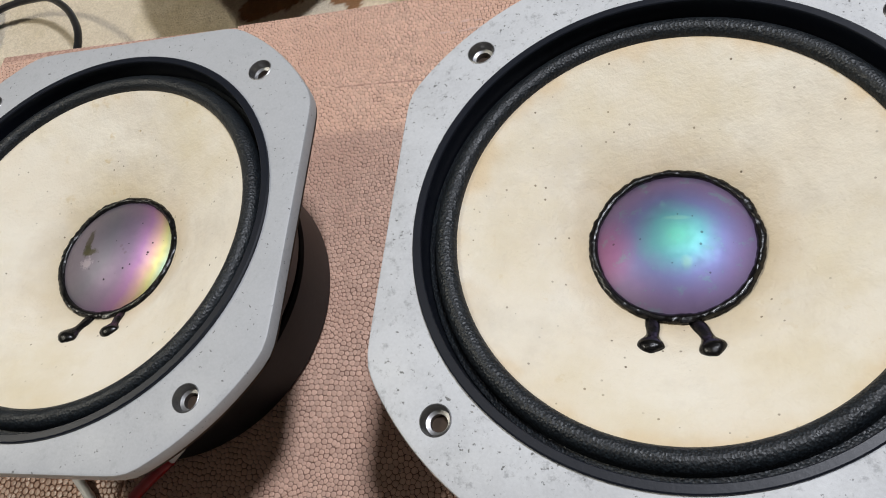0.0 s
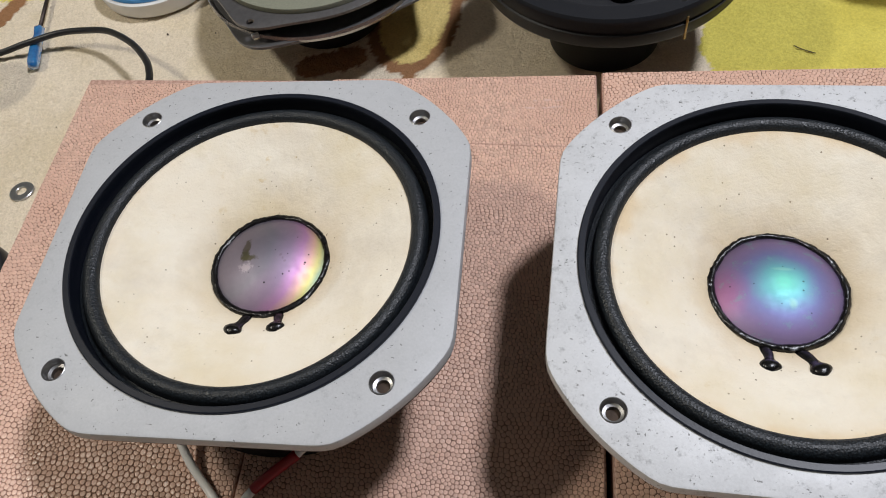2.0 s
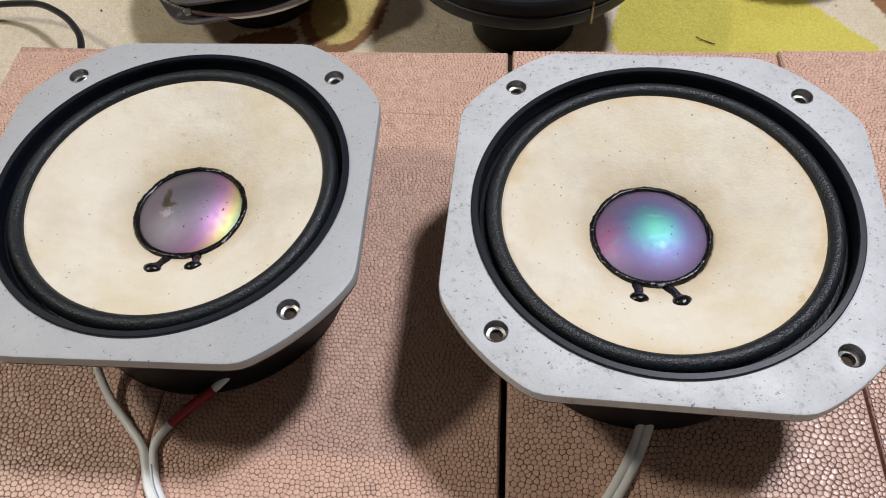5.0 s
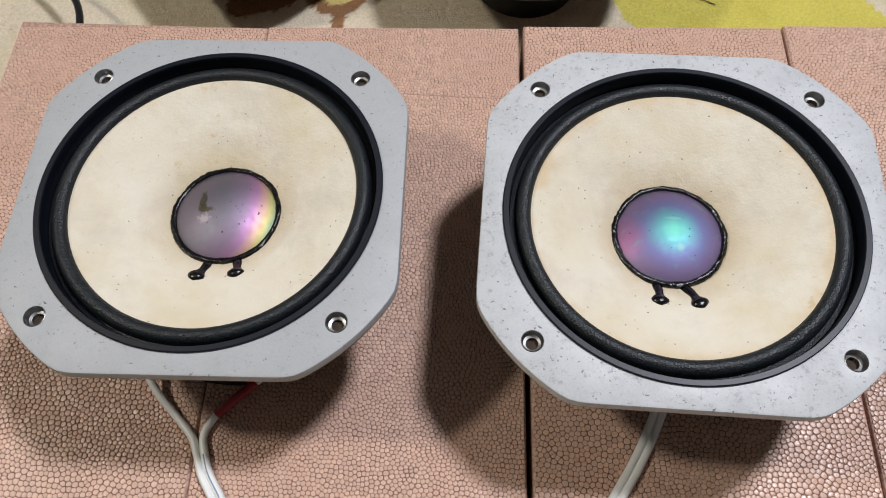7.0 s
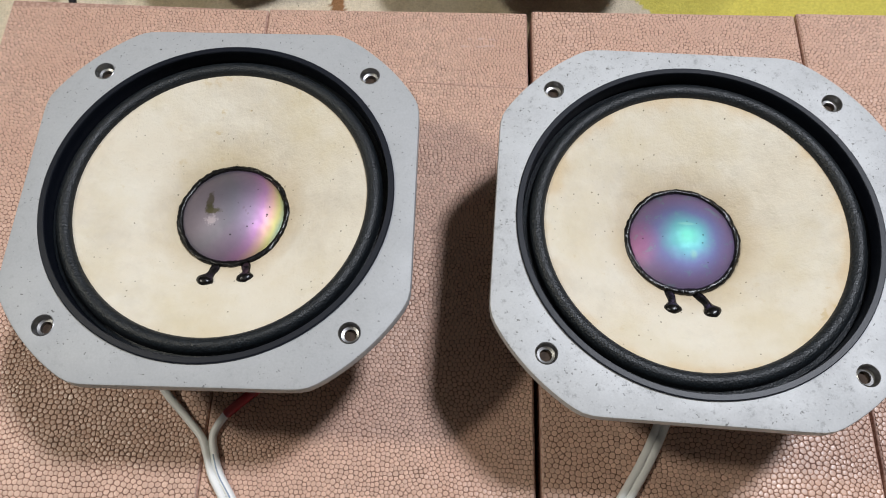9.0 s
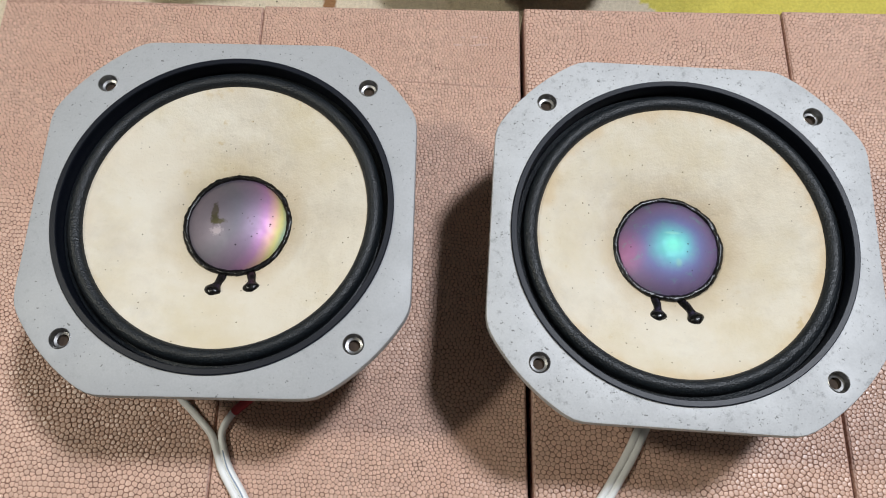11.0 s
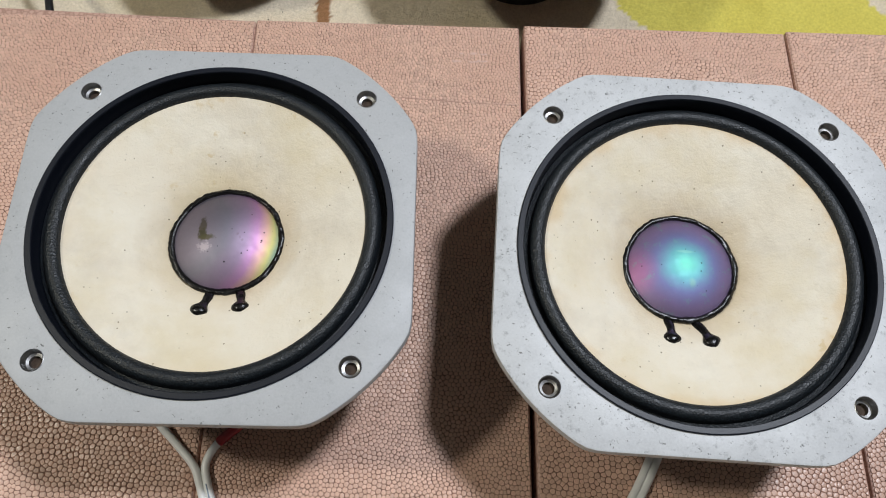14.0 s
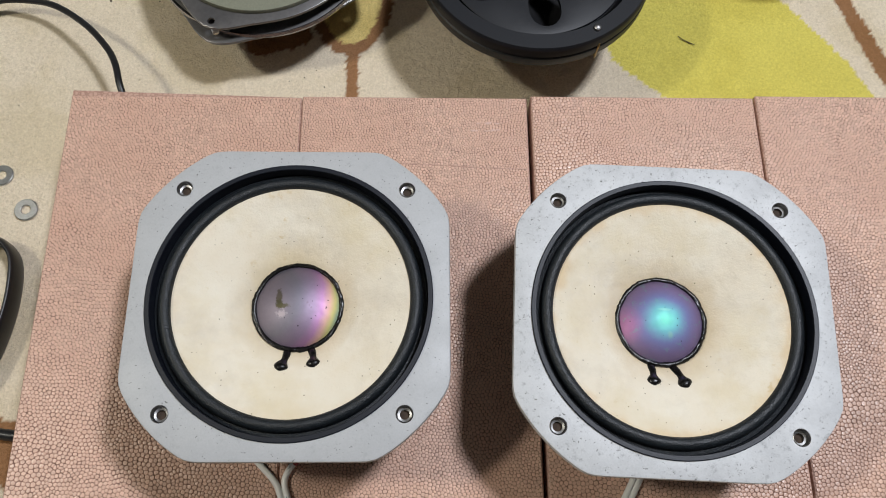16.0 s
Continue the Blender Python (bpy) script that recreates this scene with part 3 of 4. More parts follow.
def cream_speaker(stance, flange_mat, cone_mat, cap_mat, leads, label, lift, off):
    sp = thing("speaker", (0, 0, 0), label, "speaker", "pair of cream speakers")
    sp.matrix_world = stance
    holes = [circle(x * 0.071, y * 0.071, 0.0053) for x, y in ((1, 1), (-1, 1), (-1, -1), (1, -1))]
    part("flange", slab("flange", flange_outline(), FL - 0.0060, FL, flange_mat, 0.0012, [circle(0, 0, 0.0872, 96)] + holes), sp, "grey painted cast flange, pitted")
    # added brown ring that draws the dark line below the flange
    part("rear_gasket", slab("rear_gasket", flange_outline(0.0976, 0.1111), FL - 0.0082, FL - 0.0060, UNDER_LINE, 0.0, [circle(0, 0, 0.0872, 64)]), sp, "thin dark brown ring added for the line under the flange")
    bore = lathe("bore_lining", [(.0053, FL - .0070), (.0053, FL + .0001), (.0050, FL + .0003), (.0046, FL - .0003), (.0044, FL - .0011), (.0047, FL - .0013), (.0043, FL - .0021), (.0046, FL - .0023), (.0042, FL - .0034), (.0029, FL - .0038), (.0028, FL - .0120), (.0053, FL - .0120)], STEEL, 28)
    for x, y in ((1, 1), (-1, 1), (-1, -1), (1, -1)):
        part("bore_lining", bore, sp, "bright machined screw hole", pose(x * 0.071, y * 0.071, 0))
    part("gasket_ring", lathe("gasket_ring", [(.0845, FL - .009), (.0845, FL + .0009), (.0848, FL + .0013), (.0872, FL + .0013), (.0877, FL + .0009), (.0878, FL - .001), (.0871, FL - .008)], GASKET, 128), sp, "black rubber ring")
    roll = [(.0736, .1722)]
    for i in range(11):
        a = math.pi * (1 - i / 10)
        roll.append((.0774 + .0039 * math.cos(a), .1722 + .0039 * math.sin(a)))
    roll += [(.0817, .1706), (.0840, .1700), (.0846, .1690)]
    part("surround", lathe("surround", roll, SURROUND, 160), sp, "black textured surround roll")
    fine = []
    for (r0, z0), (r1, z1) in zip(CONE_PROFILE, CONE_PROFILE[1:]):
        fine += [(r0 + (r1 - r0) * i / 4, cone_height(r0 + (r1 - r0) * i / 4, lift)) for i in range(4)]
    part("cone", lathe("cone", fine + [CONE_PROFILE[-1], (.0750, .1720), (.060, .1650)], cone_mat, 160), sp, "cream paper cone, yellowed near the centre")
    dome = [(.0268 * math.sin(i / 16 * math.pi / 2), 0) for i in range(17)]
    rc = (.0268 ** 2 + .0078 ** 2) / (2 * .0078)
    dome = [(r, .1500 + .0078 - rc + math.sqrt(rc * rc - r * r)) for r, _ in dome]
    part("dust_cap", lathe("dust_cap", dome, cap_mat, 96), sp, "satin iridescent metal dome", pose(off[0], off[1], lift))
    bead = [(.0280 + .0016 * math.cos(a), .1500 + .0014 * math.sin(a)) for a in (2 * math.pi * i / 12 for i in range(12))]
    part("glue_ring", lathe("glue_ring", bead, GLUE, 300, True, 0.0006), sp, "glossy black glue bead", pose(off[0], off[1], lift))
    seam = [(.0744 + .0005 * math.cos(a), .1729 + .0004 * math.sin(a)) for a in (2 * math.pi * i / 8 for i in range(8))]
    part("edge_glue", lathe("edge_glue", seam, EDGE_GLUE, 220, True, 0.0003), sp, "thin brown glue line at the rim")
    for a, b in leads:
        part("lead", lead_mesh(a, b, lift), sp, "black glue dribble over a lead wire")
    part("basket", lathe("basket", [(.060, .1240), (.0735, .1245), (.0765, .128), (.0800, .150), (.0880, .164), (.0935, .1690), (.0935, .1697), (.0860, .1697)], BLACK_METAL, 96), sp, "black basket")
    part("magnet", lathe("magnet", [(.0, .0903), (.0745, .0903), (.0762, .0918), (.0762, .1215), (.0750, .1230), (.0, .1230)], BLACK_METAL, 96), sp, "black round magnet cover")
    return sp


# brown of the ring added below each flange
UNDER_LINE = plain("under_line_brown", (0.055, 0.032, 0.018), 0.8, 0, 0.4, 300, 0.5)
SPEAKER_L = cream_speaker(pose(0, 0, 0), FLANGE_L, CONE_L, CAP_L, [((-.0044, -.0277), (-.0066, -.0424)), ((.0104, -.0266), (.0146, -.0400))], "cream-coned speaker, smooth grey octagonal flange, violet metal dome, face up", .0008, (.0008, .0004))
SPEAKER_R = cream_speaker(pose(0.2390, -0.0083, 0.0015, 0.8, -1.1, -2.9), FLANGE_R, CONE_R, CAP_R, [((-.0088, -.0272), (-.0078, -.0415)), ((.0052, -.0278), (.0126, -.0420))], "cream-coned speaker, pitted grey octagonal flange, teal metal dome, face up", .0010, (-.0010, .0010))


# ---- their cables ----
def twin_cable(label, ways, red, radius=0.0022):
    cab = thing("speaker_cable", (0, 0, 0), label, "cable", "speaker cables")
    for w in ways:
        part("conductor", tube("conductor", spline(w, 12), radius, WHITE_PVC, 14), cab)
    for w, r in red:
        part("red_sleeve", tube("red_sleeve", spline(w, 12), r, RED_PVC, 16), cab, "red heat-shrink sleeve")
    return cab


WZ = TOP + 0.0022
left_a = [(-.052, -.050, .118), (-.048, -.068, .104), (-.040, -.082, .096), (-.028, -.0945, WZ), (-.0175, -.1055, WZ), (-.0130, -.1150, WZ), (-.0085, -.1260, WZ), (.0005, -.1400, WZ), (.012, -.160, WZ), (.020, -.19, WZ), (.022, -.203, WZ), (.023, -.216, .078), (.024, -.23, .040)]
left_b = [(.035, -.045, .120), (.028, -.064, .108), (.016, -.0775, .102), (.004, -.0865, .098), (-.0055, -.0935, WZ + .001), (-.0110, -.1040, WZ), (-.0087, -.1150, WZ), (-.0043, -.1255, WZ), (.0045, -.1385, WZ), (.016, -.159, WZ), (.0244, -.19, WZ), (.0264, -.203, WZ), (.0274, -.216, .078), (.0284, -.23, .040)]
twin_cable("white twin speaker cable with a red sleeve on one core", [left_a, left_b], [([(.0165, -.0772, .1022), (.004, -.0865, .098), (-.0050, -.0930, WZ + .0012)], 0.0027)])
part("printed_line", tube("printed_line", spline([(x - .0004, y, z + .0021) for x, y, z in left_b[6:10]], 12), .00035, BLUE_LINE, 6), bpy.data.objects["speaker_cable"], "thin blue printed line")
right_a = [(.236, -.060, .112), (.2345, -.080, .100), (.2290, -.0960, WZ), (.2200, -.1130, WZ), (.2085, -.1310, WZ), (.196, -.150, WZ), (.18, -.19, WZ), (.177, -.203, WZ), (.176, -.216, .078), (.175, -.23, .040)]
right_b = [(x + .0040, y - .0010, z) for x, y, z in right_a]
twin_cable("white twin speaker cable with red sleeves near its end", [right_a, right_b], [([(.2040, -.1385, WZ), (.196, -.150, WZ), (.186, -.175, WZ)], 0.0026), ([(.2080, -.1395, WZ), (.200, -.151, WZ), (.190, -.176, WZ)], 0.0026)])


# ---- the black woofer behind ----
def black_woofer():
    w = thing("woofer", (.177, .329, 0), "black woofer basket without a cone, standing on its magnet", "woofer")
    part("rim", lathe("rim", [(.0860, .0860), (.0862, .1008), (.0868, .1020), (.1000, .1020), (.1013, .1003), (.1018, .0990), (.1018, .0915), (.1006, .0908), (.1006, .0890), (.1020, .0882), (.1018, .0800), (.1000, .0768), (.0975, .0752), (.088, .0745), (.080, .0745)], BLACK_PLASTIC, 128), w, "thick rounded black rim")
    # dished cover with teardrop windows
    drops = []
    for k in range(6):
        a = radians(-84 + 60 * k)
        drop = []
        for i in range(28):
            q = 2 * math.pi * i / 28
            r = .0470 - .0250 * math.cos(q)
            side = .0165 * math.sin(q) * (0.80 + 0.26 * (r - .0470) / .0250)
            drop.append((r * math.cos(a) - side * math.sin(a), r * math.sin(a) + side * math.cos(a)))
        drops.append(drop)
    part("cover", slab("cover", circle(0, 0, .0800, 96), .0875, .0915, BLACK_PLASTIC, .0010, drops), w, "black cover with teardrop windows")
    part("back_bowl", lathe("back_bowl", [(.0, .0610), (.012, .0610), (.030, .0600), (.060, .064), (.074, .072), (.0785, .0885), (.0805, .0885), (.085, .0748)], BLACK_METAL, 72), w, "black bowl behind the windows")
    part("magnet", lathe("magnet", [(.0, .0005), (.0440, .0005), (.0455, .002), (.0455, .030), (.0440, .032), (.040, .034), (.040, .0585), (.0, .0585)], BLACK_METAL, 72), w, "black magnet")
    screw = lathe("screw", [(.0, .1052), (.0016, .1050), (.0030, .1040), (.0034, .1024), (.0034, .1015), (.0, .1015)], STEEL, 20)
    for a in (-60.3, 29.7, 119.7):
        part("screw", screw, w, "bright pan-head screw", pose(.0925 * math.cos(radians(a)), .0925 * math.sin(radians(a)), 0))
    pin = tube("pin", [Vector((0, 0, .0745)), Vector((0, 0, .088)), Vector((0, 0, .094))], .0009, BRASS, 8)
    part("pin", pin, w, "thin brass pin", pose(.1018 * math.cos(radians(-61.5)), .1018 * math.sin(radians(-61.5)), 0))
    hole = lathe("screw_hole", [(.0024, .1023), (.0017, .1023), (.0016, .1000), (.0, .1000)], GASKET, 16)
    part("screw_hole", hole, w, "", pose(.0925 * math.cos(radians(-149)), .0925 * math.sin(radians(-149)), 0.0002))


BRASS = plain("brass", (0.55, 0.38, 0.16), 0.35, 1.0, 0.1, 300)
black_woofer()


# ---- the grey stamped speaker behind ----
STAMPED = plain("grey_stamped_steel", (0.20, 0.195, 0.195), 0.30, 0.7, 0.1, 250, 0.8)
OLIVE = plain("olive_gasket_felt", (0.20, 0.205, 0.15), 0.8, 0, 0.3, 500, 0.85)
BROWNED = plain("browned_zinc", (0.22, 0.20, 0.18), 0.4, 0.8, 0.2, 200, 0.6)
LIP = plain("polished_lip", (0.42, 0.41, 0.41), 0.22, 0.9, 0.1, 200, 0.8)
TAN = plain("tan_paper", (0.46, 0.31, 0.18), 0.85, 0, 0.4, 220, 0.7)


def eared(r, ear, start, n=96, sharp=10.0):
    out = []
    for i in range(n):
        a = 2 * math.pi * i / n
        d = min(abs((a - start - k * math.pi / 2 + math.pi) % (2 * math.pi) - math.pi) for k in range(4))
        out.append(((r + ear * math.exp(-(d * sharp / 2.6) ** 2)) * math.cos(a), (r + ear * math.exp(-(d * sharp / 2.6) ** 2)) * math.sin(a)))
    return out


def grey_speaker():
    g = thing("stamped_speaker", (-.066, .366, 0), "grey stamped steel speaker with olive gasket and no cone", "speaker")
    ear = radians(-110)
    ears = [(.100 * math.cos(ear + k * math.pi / 2), .100 * math.sin(ear + k * math.pi / 2)) for k in range(4)]
    part("upper_flange", slab("upper_flange", eared(.0945, .0120, ear), .0705, .0730, STAMPED, .0006, [circle(0, 0, .066, 64)] + [circle(x, y, .0032, 14) for x, y in ears]), g, "grey flange with slotted ears")
    part("lower_flange", slab("lower_flange", eared(.0975, .0135, ear), .0545, .0570, STAMPED, .0006, [circle(0, 0, .070, 64)] + [circle(x, y, .0032, 14) for x, y in ears]), g, "grey lower plate")
    part("flange_lip", lathe("flange_lip", [(.0955, .0545), (.0985, .0545), (.0995, .0575), (.0985, .0600), (.0970, .0575), (.0955, .0570)], LIP, 96), g, "polished rolled lip")
    part("gasket", slab("gasket", circle(0, 0, .0865, 72), .0732, .0775, OLIVE, .0010, [circle(0, 0, .0610, 10, .3)]), g, "olive felt gasket ring")
    part("collar", lathe("collar", [(.0665, .0705), (.0720, .0705), (.0740, .0640), (.0740, .0575), (.068, .0572)], BLACK_METAL, 72), g)
    part("inner_bowl", lathe("inner_bowl", [(.0, .0330), (.030, .0335), (.046, .040), (.060, .054), (.0660, .0700)], TAN, 72), g, "tan paper bowl inside")
    part("basket", lathe("basket", [(.040, .0240), (.052, .0300), (.066, .0450), (.073, .0545)], BLACK_METAL, 72), g, "dark basket")
    part("magnet", lathe("magnet", [(.0, .0005), (.046, .0005), (.0475, .002), (.0475, .021), (.046, .0225), (.0, .0240)], BLACK_METAL, 64), g, "dark magnet")
    plate = slab("terminal_plate", [(-.024, -.016), (.020, -.016), (.024, -.004), (.018, .016), (-.016, .018), (-.026, .004)], .0, .0016, BROWNED, .0004, [circle(-.012, .004, .004, 14)])
    tp = part("terminal_plate", plate, g, "bare metal terminal plate", pose(-.040, -.040, .0785, 4, 0, 8) @ Matrix.Diagonal((.8, .8, 1, 1)))
    rivet = lathe("rivet", [(.0, .0046), (.0022, .0042), (.0030, .0026), (.0032, .0016), (.0, .0014)], STEEL, 18)
    part("rivet", rivet, tp, "", pose(.006, -.006, 0))
    part("rivet", rivet, tp, "", pose(.016, -.003, 0))
    lug = box_mesh("lug", -.0016, -.0045, 0, .0016, .0045, .0035, WHITE_PVC, .0006)
    part("lug", lug, g, "white lug", pose(-.024, -.061, .0776, 0, 0, 20))
    for x, y in ears[:2]:
        tab = box_mesh("tab", -.0030, -.0018, 0, .0030, .0018, .0035, WHITE_PVC, .0006)
        part("tab", tab, g, "pale tab", pose(x * 1.0, y * 1.0, .0572, 0, 0, 25))
    bolt = lathe("bolt", [(.0, .0815), (.0026, .0812), (.0030, .0790), (.0030, .0732), (.0, .0732)], STEEL, 16)
    part("bolt", bolt, g, "bright bolt", pose(ears[1][0], ears[1][1], 0))


grey_speaker()


# ---- the far black speaker ----
LABEL_PAPER = plain("label_paper", (0.62, 0.54, 0.46), 0.7, 0, 0.1, 200, 0.9)


def far_speaker():
    f = thing("small_woofer", (.398, .428, 0), "black speaker with a pale label round its magnet", "speaker")
    part("magnet", lathe("magnet", [(.0, .0005), (.0440, .0005), (.0462, .003), (.0462, .030), (.0450, .032), (.0, .036)], BLACK_METAL, 80), f, "black magnet cover")
    part("top_plate", lathe("top_plate", [(.0, .0322), (.0450, .0322), (.0455, .0332), (.0450, .0344), (.0, .0344)], BRASS, 80), f, "dull yellow plated edge")
    part("basket", lathe("basket", [(.0, .0346), (.041, .0346), (.043, .038), (.046, .048), (.050, .058)], BLACK_PLASTIC, 96), f, "black basket")
    part("flange", lathe("flange", [(.0, .0575), (.078, .0575), (.084, .0590), (.086, .0620), (.086, .0720), (.084, .0740), (.070, .0745), (.040, .0650), (.0, .0640)], BLACK_PLASTIC, 96), f, "wide black flange", pose(.034, .016, 0))
    bm = bmesh.new()
    n = 10
    rows = []
    for i in range(n + 1):
        a = radians(-78 + 34 * i / n)
        rows.append([bm.verts.new((.0466 * math.cos(a), .0466 * math.sin(a), z)) for z in (.006, .028)])
    for i in range(n):
        bm.faces.new((rows[i][0], rows[i + 1][0], rows[i + 1][1], rows[i][1]))
    me = bpy.data.meshes.new("label")
    me.materials.append(LABEL_PAPER)
    bm.to_mesh(me)
    bm.free()
    part("paper_label", me, f, "pale paper label")
    part("wire", tube("wire", spline([(.030, -.058, .060), (.032, -.062, .052), (.029, -.060, .045)], 8), .0008, STEEL, 8), f, "bare bright wire")


far_speaker()


# ---- tub, screwdriver, cable, cup, washers, strap, crumbs ----
TUB_WHITE = plain("tub_white", (0.74, 0.74, 0.73), 0.35, 0, 0.05, 60, 0.92)
TUB_BLUE = plain("tub_blue", (0.07, 0.25, 0.52), 0.4, 0, 0.05, 80, 0.8)
TUB_PRINT = plain("tub_print", (0.30, 0.22, 0.40), 0.5)
TUB_PAPER = plain("tub_paper", (0.68, 0.66, 0.66), 0.55, 0, 0.05, 90, 0.9)


def tub():
    b = thing("tub", (-.252, .424, 0), "round white plastic tub with a blue printed lid", "tub")
    part("body", lathe("body", [(.0, .0005), (.0545, .0005), (.0580, .003), (.0600, .012), (.0605, .018), (.058, .020), (.0, .020)], TUB_WHITE, 72), b)
    part("lid", lathe("lid", [(.0, .0235), (.054, .0235), (.0575, .0228), (.0585, .0202), (.0, .0202)], TUB_BLUE, 72), b, "blue lid label")
    panel = part("panel", box_mesh("panel", -.020, -.047, .0237, .022, -.020, .0241, TUB_PAPER, .0001, 1), b, "white text panel")
    for k in range(5):
        part("bar", box_mesh("bar", -.017, -.0435 + .0046 * k, .0243, .017 - .006 * (k % 3), -.0418 + .0046 * k, .0246, TUB_PRINT), panel)
    for k in range(4):
        part("bar", box_mesh("bar", .0255, -.040 + .0055 * k, .0237, .040 - .003 * (k % 2), -.0375 + .0055 * k, .0240, TUB_PAPER), b)


def blue_handle():
    k = Mat("clear_blue_plastic", 0.18)
    k.colour(k.mix(k.ramp(k.noise(120, 3), (0.3, 0.0), (0.7, 1.0)), (0.01, 0.12, 0.36), (0.03, 0.24, 0.55)))
    k.b.inputs["Transmission Weight"].default_value = 0.35
    return k.m


def screwdriver():
    a, b, c = Vector((-.3375, .2985, .0062)), Vector((-.352, .352, .0062)), Vector((-.372, .432, .0035))
    s = thing("screwdriver", (0, 0, 0), "small screwdriver with a blue translucent handle, on the rug", "screwdriver")
    way = [a + (b - a) * t for t in (0, .04, .12, .3, .6, .72, .8, .88, .96, 1)]
    part("handle", tube("handle", way, [.0035, .0052, .0060, .0060, .0058, .0046, .0044, .0052, .0052, .0040], blue_handle(), 6), s, "six-sided clear blue handle")
    part("shaft", tube("shaft", [b, b + (c - b) * .5, c], .0019, DARK_STEEL, 10), s, "dark steel shaft")


DARK_STEEL = plain("dark_steel", (0.07, 0.055, 0.05), 0.5, 0.9, 0.1, 300)
tub()
screwdriver()

cable_way = spline([(-.165, .2015, .0036), (-.168, .2020, .020), (-.173, .2060, .040), (-.179, .2220, .050), (-.186, .2430, .049), (-.197, .2620, .046), (-.222, .2900, .039), (-.256, .3160, .030), (-.286, .3280, .022), (-.318, .3310, .017), (-.350, .3230, .013), (-.400, .3120, .006), (-.52, .30, .0036)], 12)
tagged(new("black_cable", tube("black_cable", cable_way, .0029, BLACK_PVC, 14)), "thick black rubber cable arching over the rug", "cable")


def glass_cup():
    k = Mat("clear_plastic", 0.08)
    k.colour((0.93, 0.94, 0.93))
    k.b.inputs["Transmission Weight"].default_value = 1.0
    k.b.inputs["IOR"].default_value = 1.45
    prof = [(.0, .0005), (.022, .0005), (.024, .003), (.030, .040), (.0315, .052), (.0300, .052), (.0285, .040), (.0225, .006), (.0, .005)]
    c = tagged(new("cup", lathe("cup", prof, k.m, 14)), "faceted clear plastic cup standing on the rug", "cup")
    c.matrix_world = pose(-.392, .275, 0)


glass_cup()


def washer(place, tilt, label):
    me = lathe("washer", [(.0042, .0), (.0042, .0016), (.0046, .0019), (.0093, .0019), (.0099, .0014), (.0099, .0)], ZINC, 40, True)
    w = tagged(new("washer", me), label, "washer", "washers on the rug")
    w.matrix_world = pose(*place, tilt, 0, 0)


washer((-.2655, .1265, .0006), 1, "flat zinc-plated steel washer lying on the rug")
washer((-.2920, .1590, .0006), -2, "flat zinc-plated steel washer lying on the rug")


def strap():
    s = thing("black_strap", (0, 0, 0), "black rubber strap loop standing on edge on the rug", "strap")
    loop = [(-.330, .020), (-.326, .060), (-.312, .087), (-.290, .094), (-.272, .080), (-.267, .050), (-.270, .015), (-.280, -.020), (-.296, -.045), (-.316, -.030)]
    way = spline([(x + .010, y, .0125) for x, y in loop + loop[:1]], 10)
    part("band", tube("band", way, .0120, BLACK_PVC, 16, 1.0, 0.28, False), s)
    part("tail", tube("tail", spline([(-.290, -.046, .006), (-.275, -.060, .006), (-.245, -.066, .006), (-.212, -.068, .006)], 8), .0045, BLACK_PVC, 12), s, "round black tail")


strap()
THREAD = plain("dark_thread", (0.07, 0.05, 0.03), 0.8)
tagged(new("thread", tube("thread", spline([(.328, .3125, -.0004), (.332, .3085, .0), (.337, .3055, .0), (.343, .3030, -.0004)], 6), .00042, THREAD, 6)), "short dark thread lying on the lime rug motif", "thread")


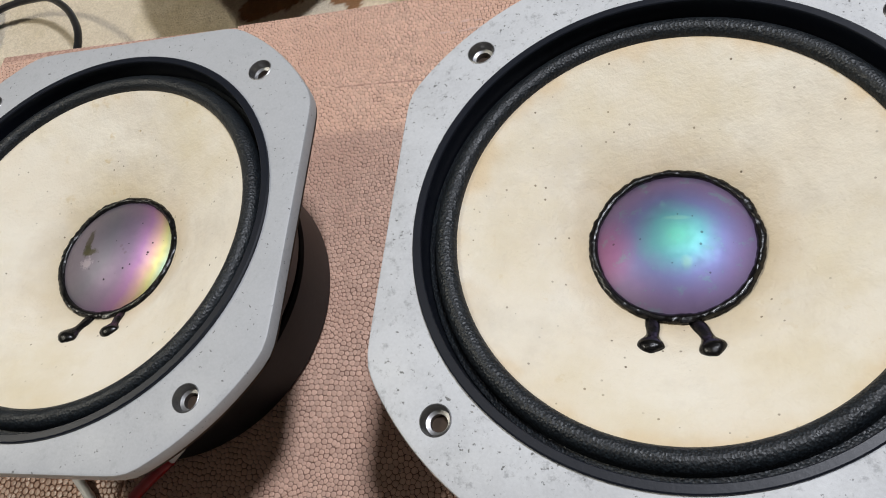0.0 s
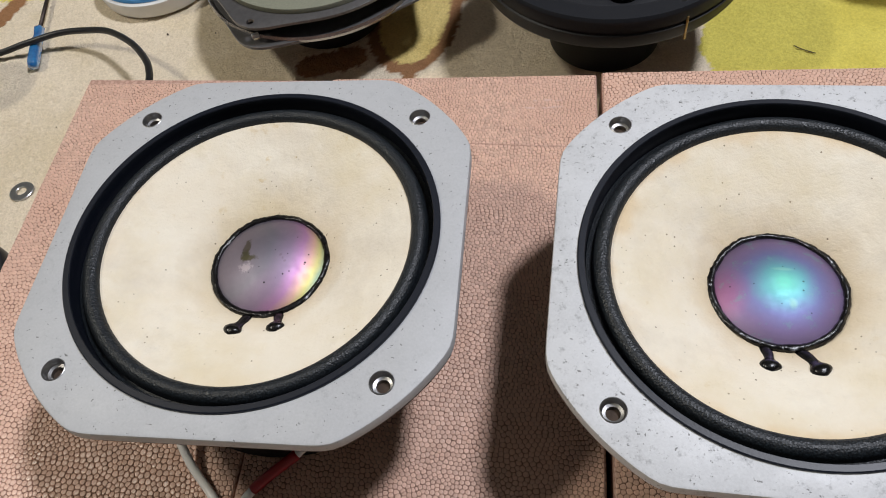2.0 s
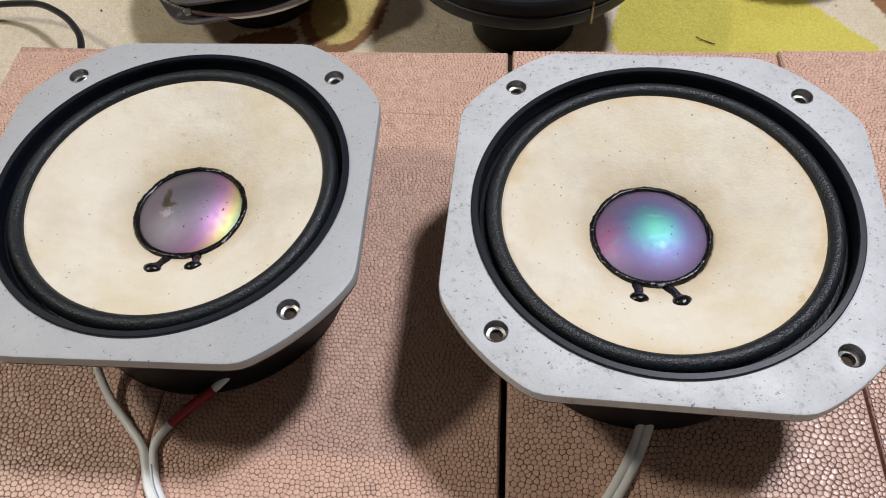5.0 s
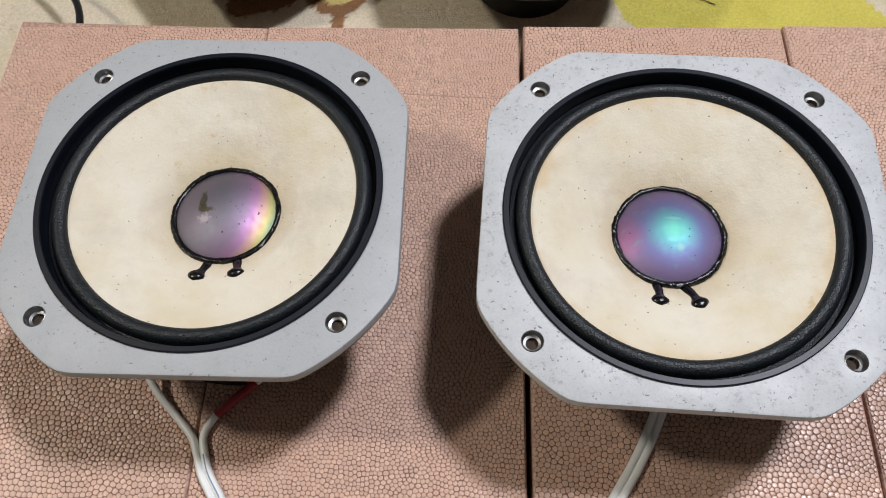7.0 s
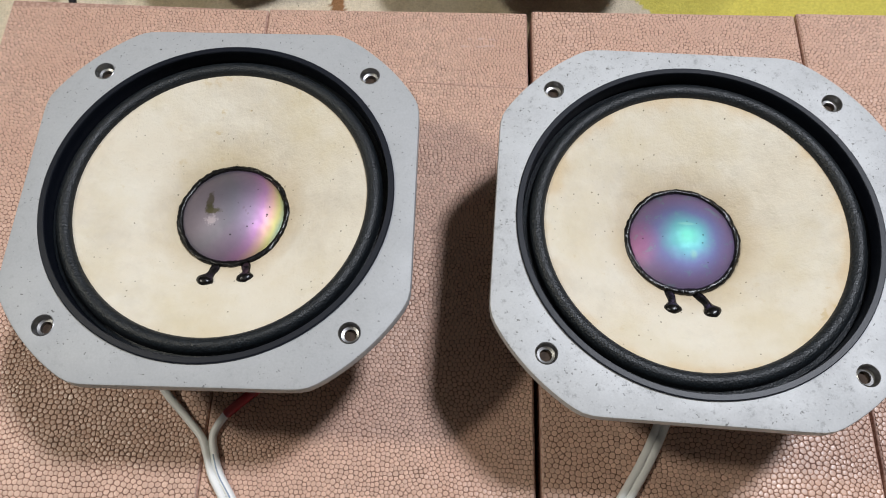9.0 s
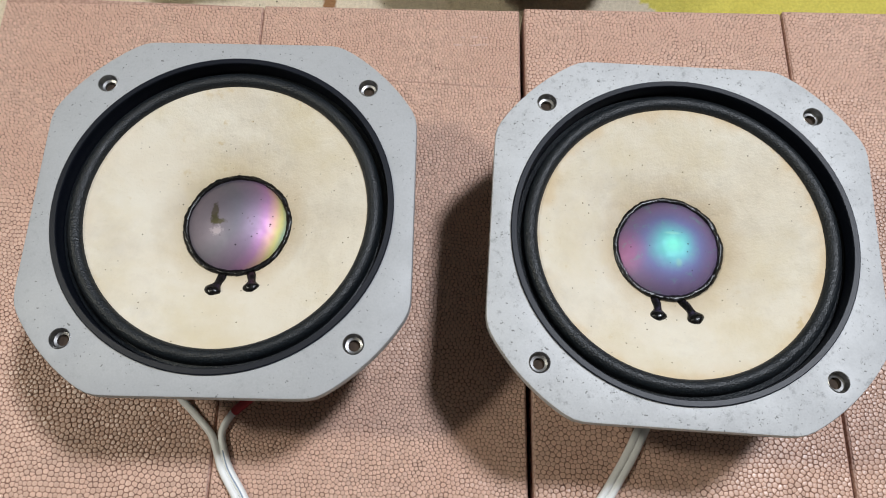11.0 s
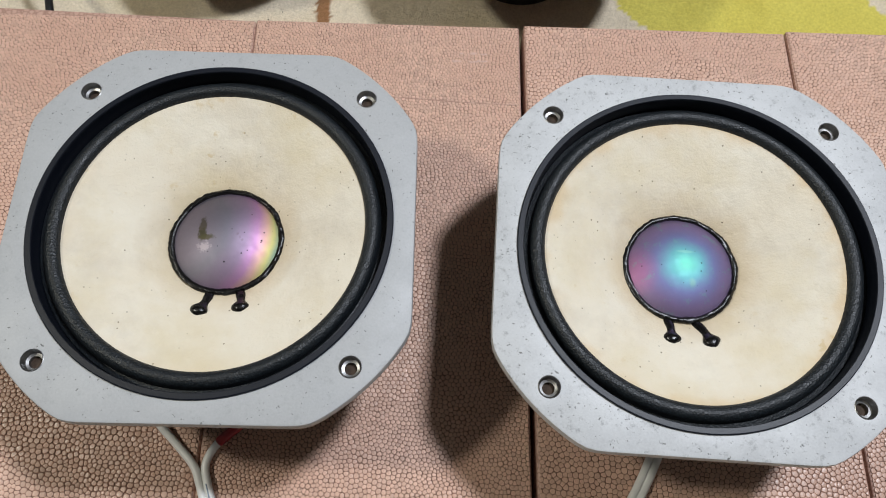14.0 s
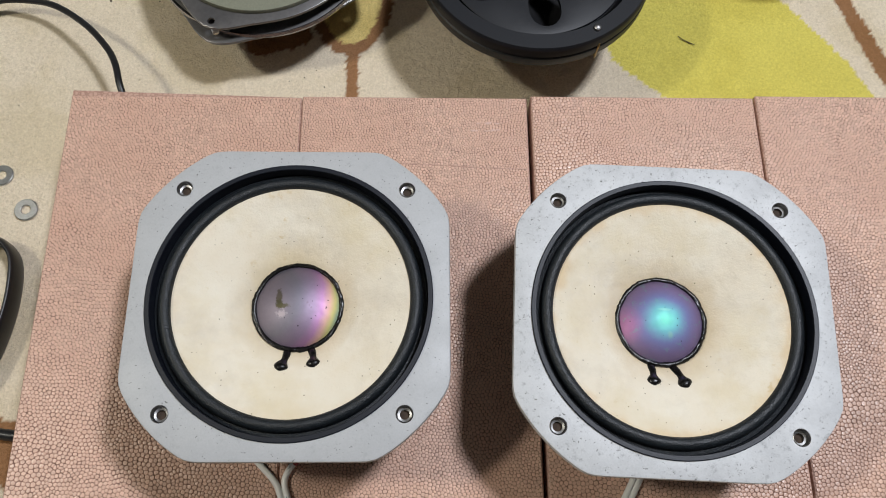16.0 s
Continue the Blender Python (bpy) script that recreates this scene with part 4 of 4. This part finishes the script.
def crumb(x, y, s):
    bm = bmesh.new()
    bmesh.ops.create_icosphere(bm, subdivisions=1, radius=s)
    for v in bm.verts:
        v.co *= 0.7 + 0.6 * random.random()
    me = bpy.data.meshes.new("crumb")
    me.materials.append(THREAD)
    bm.to_mesh(me)
    bm.free()
    c = tagged(new("crumb", me), "tiny dark crumb on the rug", "crumb", "crumbs on the rug")
    c.matrix_world = pose(x, y, s * 0.5)


for x, y, s in ((-.012, .252, .0011), (-.031, .262, .0009), (-.020, .270, .0008), (-.045, .258, .0009), (-.222, .345, .0016), (-.175, .345, .0012), (.06, .262, .0008), (-.235, .245, .0009), (-.29, .23, .0008)):
    crumb(x, y, s * 0.65)


# ---- the foam blocks, with their beads ----
foam_block(-.1980, -.2050, -.0160, .1945, .0050, 1.0, 1, BLOCK_LABEL, (-.10, -.13))
foam_block(-.0157, -.2050, .1640, .1905, .0, 0.87, 2, BLOCK_LABEL, (.10, -.09))
foam_block(.1672, -.2050, .3485, .1925, .0, 1.0, 3, BLOCK_LABEL, (.26, -.14))
foam_block(.3500, -.2050, .5300, .1945, .0, 1.0, 4, BLOCK_LABEL, None)


def scuffs(x, y, seed):
    """Small shiny pressed flakes in the foam skin."""
    rng = random.Random(seed)
    verts, faces = [], []
    for k in range(16):
        cx, cy = x + rng.uniform(-.011, .011), y + rng.choice((-.0034, .0030)) + rng.uniform(-.0006, .0006)
        w, h, n = rng.uniform(.0010, .0028), rng.uniform(.0004, .0008), len(verts)
        for i in range(8):
            a = i * math.pi / 4
            verts.append((cx + w * math.cos(a), cy + h * math.sin(a), TOP + .0002))
        verts.append((cx, cy, TOP + .0006))
        faces += [(n + i, n + (i + 1) % 8, n + 8) for i in range(8)]
    return mesh_of("scuff", verts, faces, True, [SCUFF])


SCUFF = plain("foam_scuff", (0.72, 0.50, 0.42), 0.3, 0, 0.2, 600)
middle = bpy.data.objects["foam_block.001"]
part("scuff", scuffs(.130, .164, 5), middle, "pale pressed scuffs")
part("mould_line", tube("mould_line", spline([(.060, .1315, TOP - .0001), (.09, .1305, TOP - .0001), (.125, .1285, TOP - .0001), (.1615, .1275, TOP - .0001)], 8), .0006, FOAM_BODY, 8, 0.5), middle, "thin raised mould line")
